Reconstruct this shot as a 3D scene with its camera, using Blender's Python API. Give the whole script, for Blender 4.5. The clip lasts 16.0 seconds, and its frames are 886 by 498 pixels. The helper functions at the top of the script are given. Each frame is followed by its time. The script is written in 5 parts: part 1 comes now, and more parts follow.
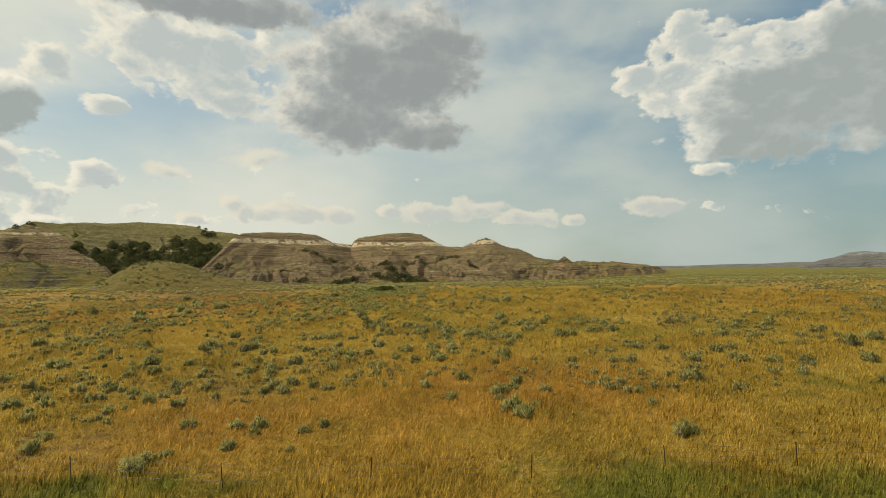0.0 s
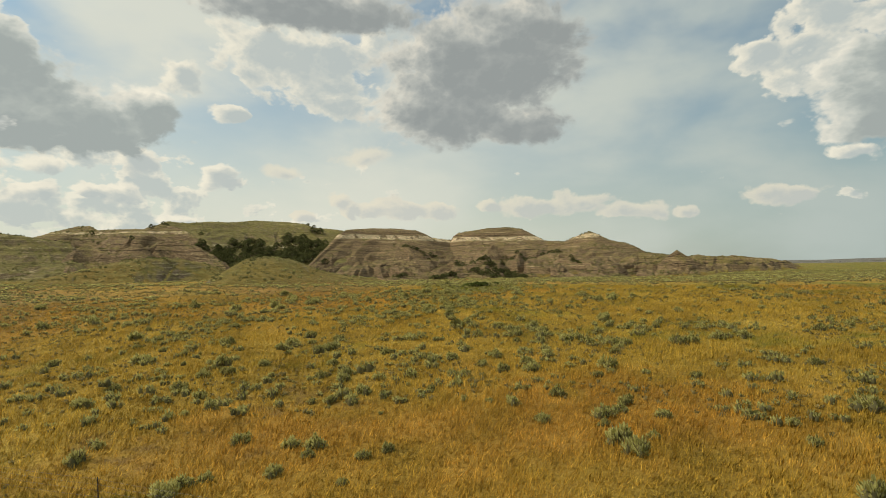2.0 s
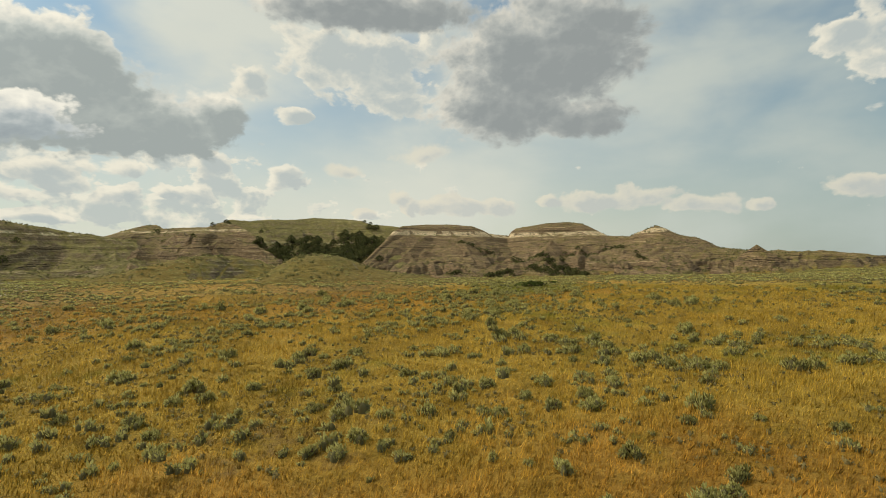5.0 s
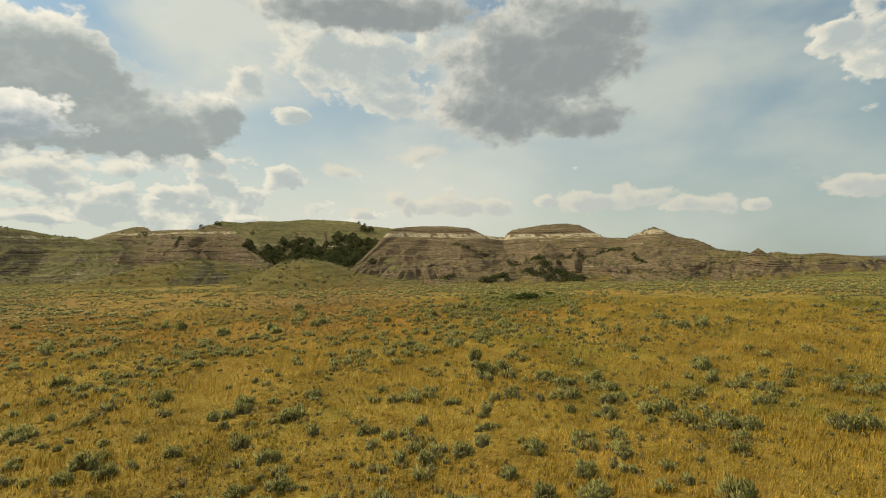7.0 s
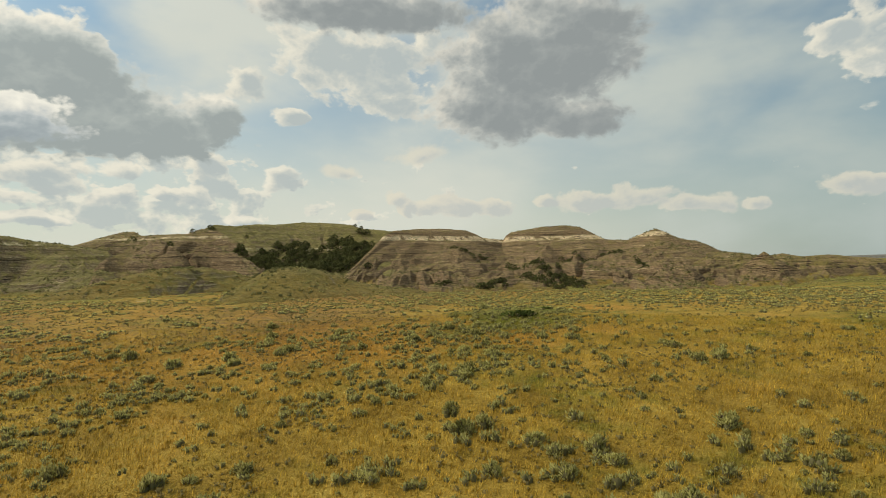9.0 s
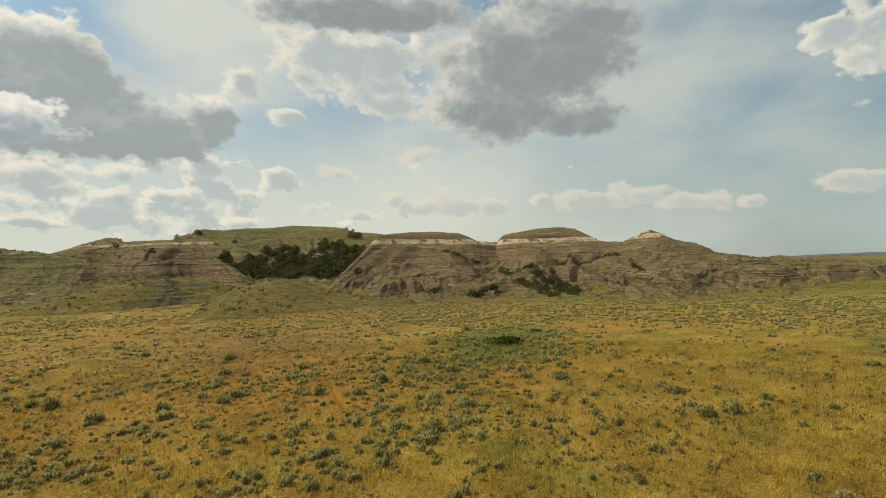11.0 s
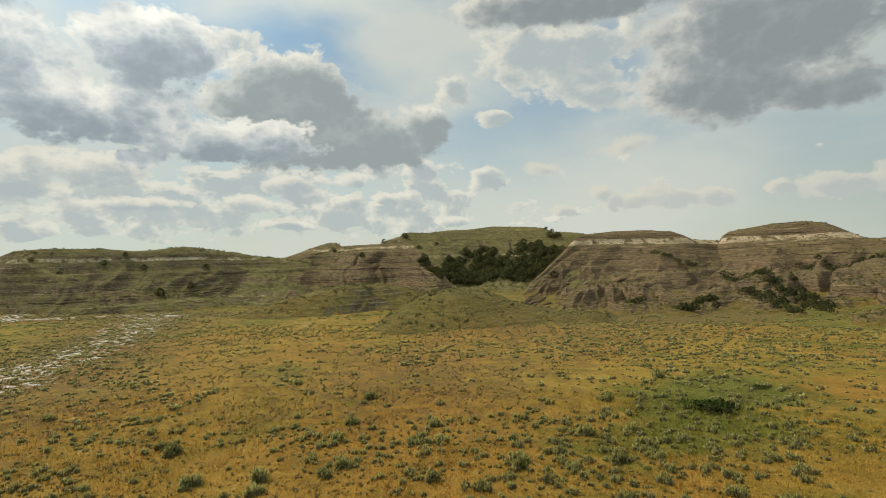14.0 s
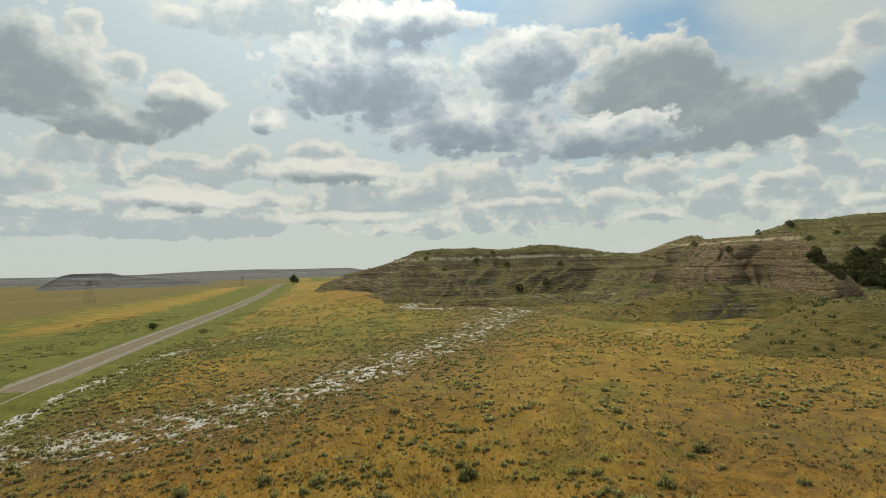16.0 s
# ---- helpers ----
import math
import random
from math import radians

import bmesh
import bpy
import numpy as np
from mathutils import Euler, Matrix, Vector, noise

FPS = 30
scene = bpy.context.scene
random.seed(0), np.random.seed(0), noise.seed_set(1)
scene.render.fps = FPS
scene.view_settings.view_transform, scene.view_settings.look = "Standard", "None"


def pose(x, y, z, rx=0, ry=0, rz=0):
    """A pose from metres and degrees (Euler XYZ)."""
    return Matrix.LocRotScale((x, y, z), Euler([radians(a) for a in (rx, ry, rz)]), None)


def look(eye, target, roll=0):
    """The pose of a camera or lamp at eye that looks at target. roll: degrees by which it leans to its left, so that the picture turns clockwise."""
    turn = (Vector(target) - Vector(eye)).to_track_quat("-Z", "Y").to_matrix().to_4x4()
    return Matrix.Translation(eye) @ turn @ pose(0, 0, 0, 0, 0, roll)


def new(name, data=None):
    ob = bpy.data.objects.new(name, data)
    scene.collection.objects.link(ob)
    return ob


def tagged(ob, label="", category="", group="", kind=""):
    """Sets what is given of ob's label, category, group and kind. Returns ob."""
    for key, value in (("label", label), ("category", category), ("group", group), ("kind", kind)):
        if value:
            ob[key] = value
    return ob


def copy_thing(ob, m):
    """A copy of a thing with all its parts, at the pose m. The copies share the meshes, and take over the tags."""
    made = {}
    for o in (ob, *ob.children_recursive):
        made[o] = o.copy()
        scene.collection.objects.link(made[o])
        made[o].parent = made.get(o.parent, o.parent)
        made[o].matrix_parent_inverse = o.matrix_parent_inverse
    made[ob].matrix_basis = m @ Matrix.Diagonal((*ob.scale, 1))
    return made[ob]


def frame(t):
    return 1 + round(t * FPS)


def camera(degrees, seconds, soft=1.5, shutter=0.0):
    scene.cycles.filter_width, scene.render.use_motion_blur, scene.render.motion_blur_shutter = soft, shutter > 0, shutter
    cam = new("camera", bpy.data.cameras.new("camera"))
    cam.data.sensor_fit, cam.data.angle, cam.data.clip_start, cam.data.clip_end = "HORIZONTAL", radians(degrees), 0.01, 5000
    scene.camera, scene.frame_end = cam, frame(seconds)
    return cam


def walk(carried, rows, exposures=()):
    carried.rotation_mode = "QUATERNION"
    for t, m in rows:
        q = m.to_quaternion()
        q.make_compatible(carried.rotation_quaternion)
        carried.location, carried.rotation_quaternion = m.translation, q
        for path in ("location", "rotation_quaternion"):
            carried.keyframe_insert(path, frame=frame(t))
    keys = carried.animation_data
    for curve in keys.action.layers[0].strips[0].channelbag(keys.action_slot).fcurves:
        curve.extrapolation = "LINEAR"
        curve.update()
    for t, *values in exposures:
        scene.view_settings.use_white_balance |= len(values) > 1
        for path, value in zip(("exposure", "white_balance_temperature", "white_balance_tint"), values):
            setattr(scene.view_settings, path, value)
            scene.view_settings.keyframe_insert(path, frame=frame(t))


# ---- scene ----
cam = camera(78.53, 16.0, 0.7)
# seconds, eye in metres, yaw to the left, pitch, lean to the right
PATH = [
    (0.0, 0.00, 0.00, 9.50, 0.04, 2.36, 0.98),
    (0.5, 0.28, 1.37, 9.52, 2.62, 2.25, 0.96),
    (1.0, 0.51, 2.80, 9.53, 4.32, 2.18, 0.95),
    (1.5, 0.65, 4.38, 9.55, 6.05, 2.08, 0.98),
    (2.0, 0.72, 6.17, 9.55, 10.67, 2.00, 0.99),
    (2.5, 0.80, 8.04, 9.48, 12.81, 1.94, 0.99),
    (3.0, 0.77, 10.03, 9.33, 14.91, 1.87, 0.99),
    (3.5, 0.73, 12.00, 9.16, 16.44, 1.81, 1.04),
    (6.0, 0.35, 20.29, 10.67, 16.95, 1.72, 1.09),
    (6.5, 0.21, 22.30, 11.16, 16.95, 1.75, 1.09),
    (7.0, 0.16, 24.34, 11.70, 16.59, 1.73, 1.11),
    (7.5, 0.08, 26.40, 12.24, 16.08, 1.71, 1.24),
    (8.0, 0.04, 28.49, 12.76, 16.55, 1.73, 1.27),
    (8.5, 0.04, 30.62, 13.34, 16.97, 1.74, 1.33),
    (9.0, 0.00, 32.75, 13.98, 16.63, 1.78, 1.39),
    (11.5, 0.67, 43.85, 17.95, 16.24, 1.72, 1.79),
    (12.0, 0.62, 46.46, 18.58, 16.84, 1.74, 1.88),
    (12.5, 0.63, 49.15, 19.17, 20.20, 1.87, 1.77),
    (13.0, 0.58, 51.91, 19.83, 23.92, 1.94, 1.65),
    (13.5, 0.43, 54.87, 20.56, 29.52, 1.97, 1.66),
    (14.0, 0.13, 57.98, 21.32, 37.87, 1.98, 1.64),
    (14.5, -0.42, 61.03, 22.08, 47.09, 2.03, 1.52),
    (15.0, -1.23, 63.80, 22.79, 55.74, 2.05, 1.53),
    (15.5, -2.30, 66.23, 23.36, 65.30, 2.10, 1.52),
    (16.0, -3.65, 68.41, 23.86, 75.07, 2.15, 1.52),
]
walk(cam, [(t, pose(x, y, z, 90 + pitch, roll, yaw)) for t, x, y, z, yaw, pitch, roll in PATH],
     [(0.0, 0.04, 6650, 10), (6.0, 0.0, 6600, 10), (9.0, -0.03, 6550, 10), (12.5, -0.07, 6430, 10), (14.5, -0.14, 6250, 10), (16.0, -0.22, 6120, 9)])

# ---- node helpers ----


class Nodes:
    """A short hand for building node trees."""

    def __init__(self, tree):
        self.tree = tree
        tree.nodes.clear()

    def add(self, kind):
        return self.tree.nodes.new(kind)

    def put(self, socket, value):
        if isinstance(value, bpy.types.NodeSocket):
            self.tree.links.new(value, socket)
        elif value is not None:
            socket.default_value = value

    def math(self, op, a, b=None, c=None, clamp=False):
        node = self.add("ShaderNodeMath")
        node.operation, node.use_clamp = op, clamp
        for socket, value in zip(node.inputs, (a, b, c)):
            self.put(socket, value)
        return node.outputs[0]

    def vec(self, op, a, b=None, c=None):
        node = self.add("ShaderNodeVectorMath")
        node.operation = op
        for socket, value in zip(node.inputs, (a, b, c)):
            self.put(socket, value)
        return node.outputs["Value" if op in ("LENGTH", "DOT_PRODUCT", "DISTANCE") else "Vector"]

    def noise(self, vector, scale, detail=4.0, rough=0.55, colour=False, lac=2.0, warp=0.0):
        node = self.add("ShaderNodeTexNoise")
        self.put(node.inputs["Vector"], vector)
        node.inputs["Scale"].default_value, node.inputs["Detail"].default_value = scale, detail
        node.inputs["Roughness"].default_value, node.inputs["Lacunarity"].default_value = rough, lac
        node.inputs["Distortion"].default_value = warp
        return node.outputs["Color" if colour else "Fac"]

    def span(self, value, a, b, c=0.0, d=1.0, smooth=True):
        node = self.add("ShaderNodeMapRange")
        node.interpolation_type = "SMOOTHSTEP" if smooth else "LINEAR"
        for socket, v in zip(node.inputs, (value, a, b, c, d)):
            self.put(socket, v)
        return node.outputs[0]

    def mix(self, fac, a, b, blend="MIX"):
        node = self.add("ShaderNodeMix")
        node.data_type, node.blend_type, node.clamp_factor = "RGBA", blend, True
        self.put(node.inputs[0], fac)
        for socket, v in zip((node.inputs[6], node.inputs[7]), (a, b)):
            self.put(socket, (*v, 1) if isinstance(v, tuple) and len(v) == 3 else v)
        return node.outputs[2]

    def ramp(self, fac, stops):
        node = self.add("ShaderNodeValToRGB")
        el = node.color_ramp.elements
        while len(el) < len(stops):
            el.new(0.5)
        for e, (at, colour) in zip(el, stops):
            e.position, e.color = at, (*colour, 1)
        self.put(node.inputs[0], fac)
        return node.outputs[0]

    def split(self, vector):
        node = self.add("ShaderNodeSeparateXYZ")
        self.put(node.inputs[0], vector)
        return node.outputs

    def join(self, x, y, z):
        node = self.add("ShaderNodeCombineXYZ")
        for socket, v in zip(node.inputs, (x, y, z)):
            self.put(socket, v)
        return node.outputs[0]


# ---- sky and sun ----
SUN_AZ, SUN_EL = 84.0, 54.0  # degrees to the left of +y, and up; the sun stands behind broken cloud
sun = new("sun", bpy.data.lights.new("sun", "SUN"))
sun.data.energy, sun.data.angle, sun.data.color = 2.2, radians(24), (1.0, 0.93, 0.82)
sun.matrix_world = look(
    (-math.sin(radians(SUN_AZ)) * 100, math.cos(radians(SUN_AZ)) * 100, math.tan(radians(SUN_EL)) * 100), (0, 0, 0))

world = bpy.data.worlds.new("sky")
scene.world = world
world.use_nodes = True
N = Nodes(world.node_tree)
way = N.vec("NORMALIZE", N.add("ShaderNodeTexCoord").outputs["Generated"])
wx, wy, wz = N.split(way)
az = N.math("MULTIPLY", N.math("ARCTAN2", N.math("MULTIPLY", wx, -1.0), wy), 180 / math.pi)
el = N.math("MULTIPLY", N.math("ARCSINE", wz), 180 / math.pi)
flat = N.join(az, el, 0.0)
toward = N.vec("NORMALIZE", N.vec("SUBTRACT", (SUN_AZ, SUN_EL - 6.0, 0.0), flat))


def puffs(vector, scale, detail):
    """Rounded heads with creases between them: low in the middle of a head, high in the creases."""
    node = N.add("ShaderNodeTexVoronoi")
    node.voronoi_dimensions, node.feature = "2D", "SMOOTH_F1"
    N.put(node.inputs["Vector"], vector)
    node.inputs["Scale"].default_value, node.inputs["Smoothness"].default_value = scale, 0.35
    node.inputs["Detail"].default_value, node.inputs["Roughness"].default_value = detail, 0.55
    return node.outputs["Distance"]


def air_at(step):
    """The bent sky coordinates and the billows, a step of some degrees towards the sun."""
    moved = N.vec("MULTIPLY_ADD", toward, (step, step, 0.0), flat)
    swirl = N.vec("SUBTRACT", N.noise(N.vec("MULTIPLY", moved, (0.075, 0.125, 0.0)), 1.0, 5.0, 0.55, colour=True), (0.5, 0.5, 0.5))
    bent = N.vec("MULTIPLY_ADD", swirl, (4.2, 2.6, 0.0), moved)
    heads = N.math("SUBTRACT", puffs(N.vec("MULTIPLY", bent, (0.30, 0.42, 0.0)), 1.0, 3.0), 0.82)
    fray = N.math("SUBTRACT", N.noise(N.vec("MULTIPLY", bent, (0.55, 0.85, 0.0)), 1.0, 6.0, 0.62), 0.5)
    return bent, N.math("MULTIPLY_ADD", fray, 0.9, N.math("MULTIPLY", heads, 0.8))


HERE, NEXT, THERE = air_at(0.0), air_at(0.7), air_at(1.7)


def bank(clouds, soft, lumps, air_here):
    """The nearness to a set of cloud bodies (azimuth, elevation, half width, half height in degrees): below 1 inside."""
    bent, lump = air_here
    near = None
    for a, e, w, h in clouds:
        d = N.vec("LENGTH", N.vec("MULTIPLY_ADD", bent, (1 / w, 1 / h, 0.0), (-a / w, -e / h, 0.0)))
        near = d if near is None else N.math("SMOOTH_MIN", near, d, soft)
    return N.math("MULTIPLY_ADD", lump, lumps, near)


# the great cloud over the buttes, the long one west of it, the one in the east, those over the road, and those out of sight
GREY = [(6.2, 20.8, 10.7, 5.5), (10.5, 16.1, 7.5, 3.2), (2.4, 14.5, 4.8, 1.8), (24.7, 25.6, 11.1, 2.1), (1.0, 22.9, 5.0, 4.0), (17.4, 29.8, 18.7, 2.8)]
PALE = [(50.9, 13.4, 9.2, 3.4), (54.0, 17.6, 7.2, 4.4), (44.0, 13.2, 6.6, 2.6), (39.1, 14.8, 3.0, 1.6)]
PALE += [(-33.2, 14.6, 9.2, 4.8), (-29.1, 11.5, 4.4, 2.1), (-38.0, 17.6, 6.5, 4.4), (-39.4, 12.7, 3.8, 2.6)]
ROAD = [(83.2, 19.8, 10.0, 4.2), (72.5, 15.2, 10.0, 3.1), (59.7, 13.2, 9.4, 2.3), (66.0, 20.6, 6.2, 3.2), (92.4, 15.2, 2.0, 1.4), (66.7, 10.8, 2.2, 0.8), (78.2, 25.1, 8.0, 1.8)]
PALE += [(111.3, 17.7, 5.0, 4.2), (100.3, 16.2, 3.8, 1.9), (106.3, 14.0, 5.2, 1.6), (100.3, 7.5, 5.9, 1.3), (86.3, 10.6, 6.9, 1.3)]
GREY += [(124, 12, 6.8, 3.5), (136, 20, 10.3, 4.6), (-58, 17, 10.3, 4.6), (-80, 13, 9.1, 3.5), (30, 45, 18.2, 9.3), (-20, 50, 16.0, 9.3), (160, 30, 16.0, 8.1), (-120, 25, 18.2, 8.1)]
WHITE = [(24.8, 19.7, 6.5, 2.4), (29.5, 21.6, 4.6, 2.1), (21.3, 17.0, 3.0, 1.4), (17.9, 23.2, 1.8, 1.3), (24.2, 21.5, 5.9, 2.1), (49.2, 18.7, 2.1, 1.8), (53.7, 20.5, 2.7, 1.5)]
WHITE += [(36.2, 17.7, 2.0, 1.5), (32.1, 15.2, 1.6, 0.8), (33.3, 9.0, 1.8, 1.4), (41.6, 7.1, 1.7, 0.9), (39.9, 10.3, 2.3, 1.3), (47.9, 9.2, 3.1, 0.8), (53.6, 8.5, 2.3, 1.4)]
WHITE += [(51.7, 7.5, 2.4, 1.0), (48.3, 6.9, 2.0, 0.8), (53.6, 4.7, 3.1, 0.5), (36.8, 5.1, 1.8, 0.5)]
WHITE += [(-25.1, 21.6, 3.5, 2.4), (-30.3, 19.9, 3.6, 1.9), (-19.8, 18.7, 1.9, 1.3), (-24.2, 17.4, 4.4, 2.9), (-33.4, 20.4, 3.8, 1.3), (-39.0, 18.6, 1.5, 1.7), (-26.4, 9.2, 1.9, 0.5)]
WHITE += [(108.5, 21.0, 2.1, 2.2), (113.3, 20.0, 1.1, 1.1), (105.0, 18.8, 1.8, 1.4), (98.7, 23.7, 3.6, 1.0), (100.2, 17.9, 2.5, 1.0), (59.3, 21.4, 4.5, 1.8), (51.8, 20.1, 3.6, 1.5)]
WHITE += [(109.3, 11.5, 4.5, 1.4), (112.9, 8.3, 2.6, 1.4), (94.1, 11.8, 2.1, 1.1), (72.7, 9.3, 6.6, 1.5), (76.3, 8.2, 4.8, 1.2), (87.4, 12.3, 3.4, 1.1), (57.1, 6.5, 2.7, 1.1)]
WHITE += [(40.8, 6.9, 1.2, 0.7), (44.2, 7.3, 1.5, 0.6), (92.5, 7.7, 3.3, 0.8), (68.0, 6.7, 4.7, 0.7), (101.8, 8.5, 2.9, 1.1), (90, 25, 9, 3), (120, 27, 10, 5), (85, 5.8, 8, 0.7)]
LOW = [(25.0, 5.6, 1.2, 0.6), (21.3, 7.3, 1.1, 0.7), (20.2, 6.1, 0.8, 1.2), (16.1, 6.1, 3.6, 1.0), (11.3, 6.1, 2.1, 0.8), (6.1, 6.5, 1.0, 0.6), (1.8, 6.2, 2.8, 1.0), (-3.2, 6.4, 2.9, 1.1)]
LOW += [(-9.0, 5.2, 3.4, 0.8), (-13.2, 5.0, 1.6, 0.5), (-21.5, 6.2, 3.2, 0.9), (-50, 6, 4, 0.8), (-66, 5, 5, 0.8)]
SMOKE = [(18.7, 11.6, 2.7, 1.0), (27.3, 10.1, 1.7, 0.6)]

air = N.add("ShaderNodeTexSky")
air.sky_type, air.sun_disc = "NISHITA", False
air.sun_elevation, air.sun_rotation = radians(SUN_EL), radians(-SUN_AZ)
air.air_density, air.dust_density, air.altitude = 1.0, 1.2, 700.0
blue = N.vec("MULTIPLY", air.outputs[0], (0.080, 0.106, 0.104))
# the pale summer haze, thickest low down, and the thin high veil
low = N.span(el, -2.0, 24.0, 1.0, 0.0)
east = N.span(az, -40.0, 25.0)
haze = N.mix(east, (0.245, 0.325, 0.340), (0.66, 0.655, 0.56))
haze = N.mix(N.span(az, 45.0, 100.0), haze, (0.61, 0.665, 0.63))
tint = N.mix(N.math("MULTIPLY", N.math("POWER", low, 0.8), 0.88), blue, haze)
wisp = N.noise(N.vec("MULTIPLY", way, (1.0, 1.0, 2.2)), 2.6, 5.0, 0.5, warp=0.15)
veil = N.math("MAXIMUM", N.span(wisp, 0.34, 0.66, 0.12, 0.92), N.span(az, 58.0, 90.0, 0.0, 0.72))
tint = N.mix(veil, tint, N.mix(east, (0.41, 0.49, 0.50), (0.67, 0.70, 0.65)))


def heap(sky, d, ahead, edge, alpha, tones, thin, thick, relief=0.25):
    """Lays clouds over the sky: white where the way to the sun leads out of them soon, grey where they are deep."""
    body = N.math("MULTIPLY", N.span(d, 1.0 + edge, 1.0 - edge), alpha)
    depth = N.math("MULTIPLY_ADD", HERE[1], -relief, N.span(ahead, thin, thick, smooth=False))
    return N.mix(body, sky, N.ramp(depth, [(k / (len(tones) - 1), c) for k, c in enumerate(tones)]))


def drift(air_here):
    """The broken field of low heaps, which thins out to the east."""
    bent, lump = air_here
    banks = N.noise(N.vec("MULTIPLY", bent, (0.085, 0.30, 0.0)), 1.0, 3.0, 0.5)
    ax, ey, zz = N.split(bent)
    most = N.math("MULTIPLY", N.span(ey, 1.5, 4.5), N.span(ey, 16.0, 9.0))
    cover_of = N.math("MULTIPLY", N.span(ax, 8.0, 50.0, 0.26, 0.60), most)
    gap = N.math("SUBTRACT", N.math("SUBTRACT", 1.0, banks), cover_of)
    return N.math("ADD", N.math("MULTIPLY_ADD", gap, 5.0, 1.0), N.math("MULTIPLY", lump, 1.7))


SILVER = [(0.83, 0.81, 0.72), (0.72, 0.72, 0.66), (0.56, 0.60, 0.59), (0.47, 0.53, 0.55)]
CREAM = [(0.74, 0.71, 0.61), (0.66, 0.65, 0.59), (0.52, 0.55, 0.55)]
MIST = [(0.86, 0.84, 0.76), (0.68, 0.69, 0.65), (0.54, 0.58, 0.57), (0.41, 0.46, 0.465), (0.345, 0.395, 0.41)]
SLATE = [(0.92, 0.91, 0.84), (0.74, 0.75, 0.72), (0.52, 0.57, 0.60), (0.38, 0.44, 0.48), (0.32, 0.375, 0.42)]
LEAD = [(0.84, 0.81, 0.72), (0.64, 0.64, 0.60), (0.45, 0.48, 0.48), (0.34, 0.375, 0.39), (0.29, 0.325, 0.345)]
tint = heap(tint, drift(HERE), drift(NEXT), 0.20, 0.80, SILVER, 1.15, 0.3, 0.8)
tint = heap(tint, bank(SMOKE, 0.3, 0.8, HERE), bank(SMOKE, 0.3, 0.8, NEXT), 0.40, 0.7, CREAM, 0.9, 0.0)
tint = heap(tint, bank(LOW, 0.2, 0.9, HERE), bank(LOW, 0.2, 0.6, NEXT), 0.20, 0.75, CREAM, 1.2, 0.45, 0.9)
tint = heap(tint, bank(WHITE, 0.35, 0.9, HERE), bank(WHITE, 0.35, 0.6, NEXT), 0.18, 0.92, SILVER, 1.22, 0.42, 0.8)
tint = heap(tint, bank(PALE, 0.8, 0.60, HERE), bank(PALE, 0.8, 0.34, THERE), 0.16, 1.0, MIST, 1.28, 0.70, 0.46)
tint = heap(tint, bank(ROAD, 0.45, 0.66, HERE), bank(ROAD, 0.45, 0.40, THERE), 0.13, 1.0, SLATE, 1.35, 0.25, 0.5)
tint = heap(tint, bank(GREY, 0.45, 0.46, HERE), bank(GREY, 0.45, 0.34, THERE), 0.17, 1.0, LEAD, 1.36, 0.45, 0.50)
# the brightness round the hidden sun
glow = N.span(N.vec("DOT_PRODUCT", way, (-math.sin(radians(SUN_AZ)) * math.cos(radians(SUN_EL)), math.cos(radians(SUN_AZ)) * math.cos(radians(SUN_EL)), math.sin(radians(SUN_EL)))), 0.70, 1.0, 1.0, 1.6)
tint = N.vec("SCALE", N.vec("MULTIPLY", tint, (1.02, 1.0, 0.935)))
tint.node.inputs["Scale"].default_value = 1.0
N.tree.links.new(glow, tint.node.inputs["Scale"])
back = N.add("ShaderNodeBackground")
N.put(back.inputs["Color"], tint)
back.inputs["Strength"].default_value = 1.0
N.tree.links.new(back.outputs[0], N.add("ShaderNodeOutputWorld").inputs["Surface"])

# ---- materials ----


def material(name):
    mat = bpy.data.materials.new(name)
    mat.use_nodes = True
    n = Nodes(mat.node_tree)
    shader = n.add("ShaderNodeBsdfPrincipled")
    n.tree.links.new(shader.outputs[0], n.add("ShaderNodeOutputMaterial").inputs["Surface"])
    shader.inputs["Roughness"].default_value = 0.9
    shader.inputs["Specular IOR Level"].default_value = 0.15
    return mat, n, shader


def bump(n, shader, height, strength, distance):
    node = n.add("ShaderNodeBump")
    node.inputs["Strength"].default_value, node.inputs["Distance"].default_value = strength, distance
    n.put(node.inputs["Height"], height)
    n.put(shader.inputs["Normal"], node.outputs[0])


def let_through(n, shader, colour, share):
    """Thin leaves: part of the light passes through."""
    thin = n.add("ShaderNodeBsdfTranslucent")
    n.put(thin.inputs["Color"], colour)
    both = n.add("ShaderNodeMixShader")
    both.inputs[0].default_value = share
    n.tree.links.new(shader.outputs[0], both.inputs[1])
    n.tree.links.new(thin.outputs[0], both.inputs[2])
    n.tree.links.new(both.outputs[0], n.tree.get_output_node("ALL").inputs["Surface"])


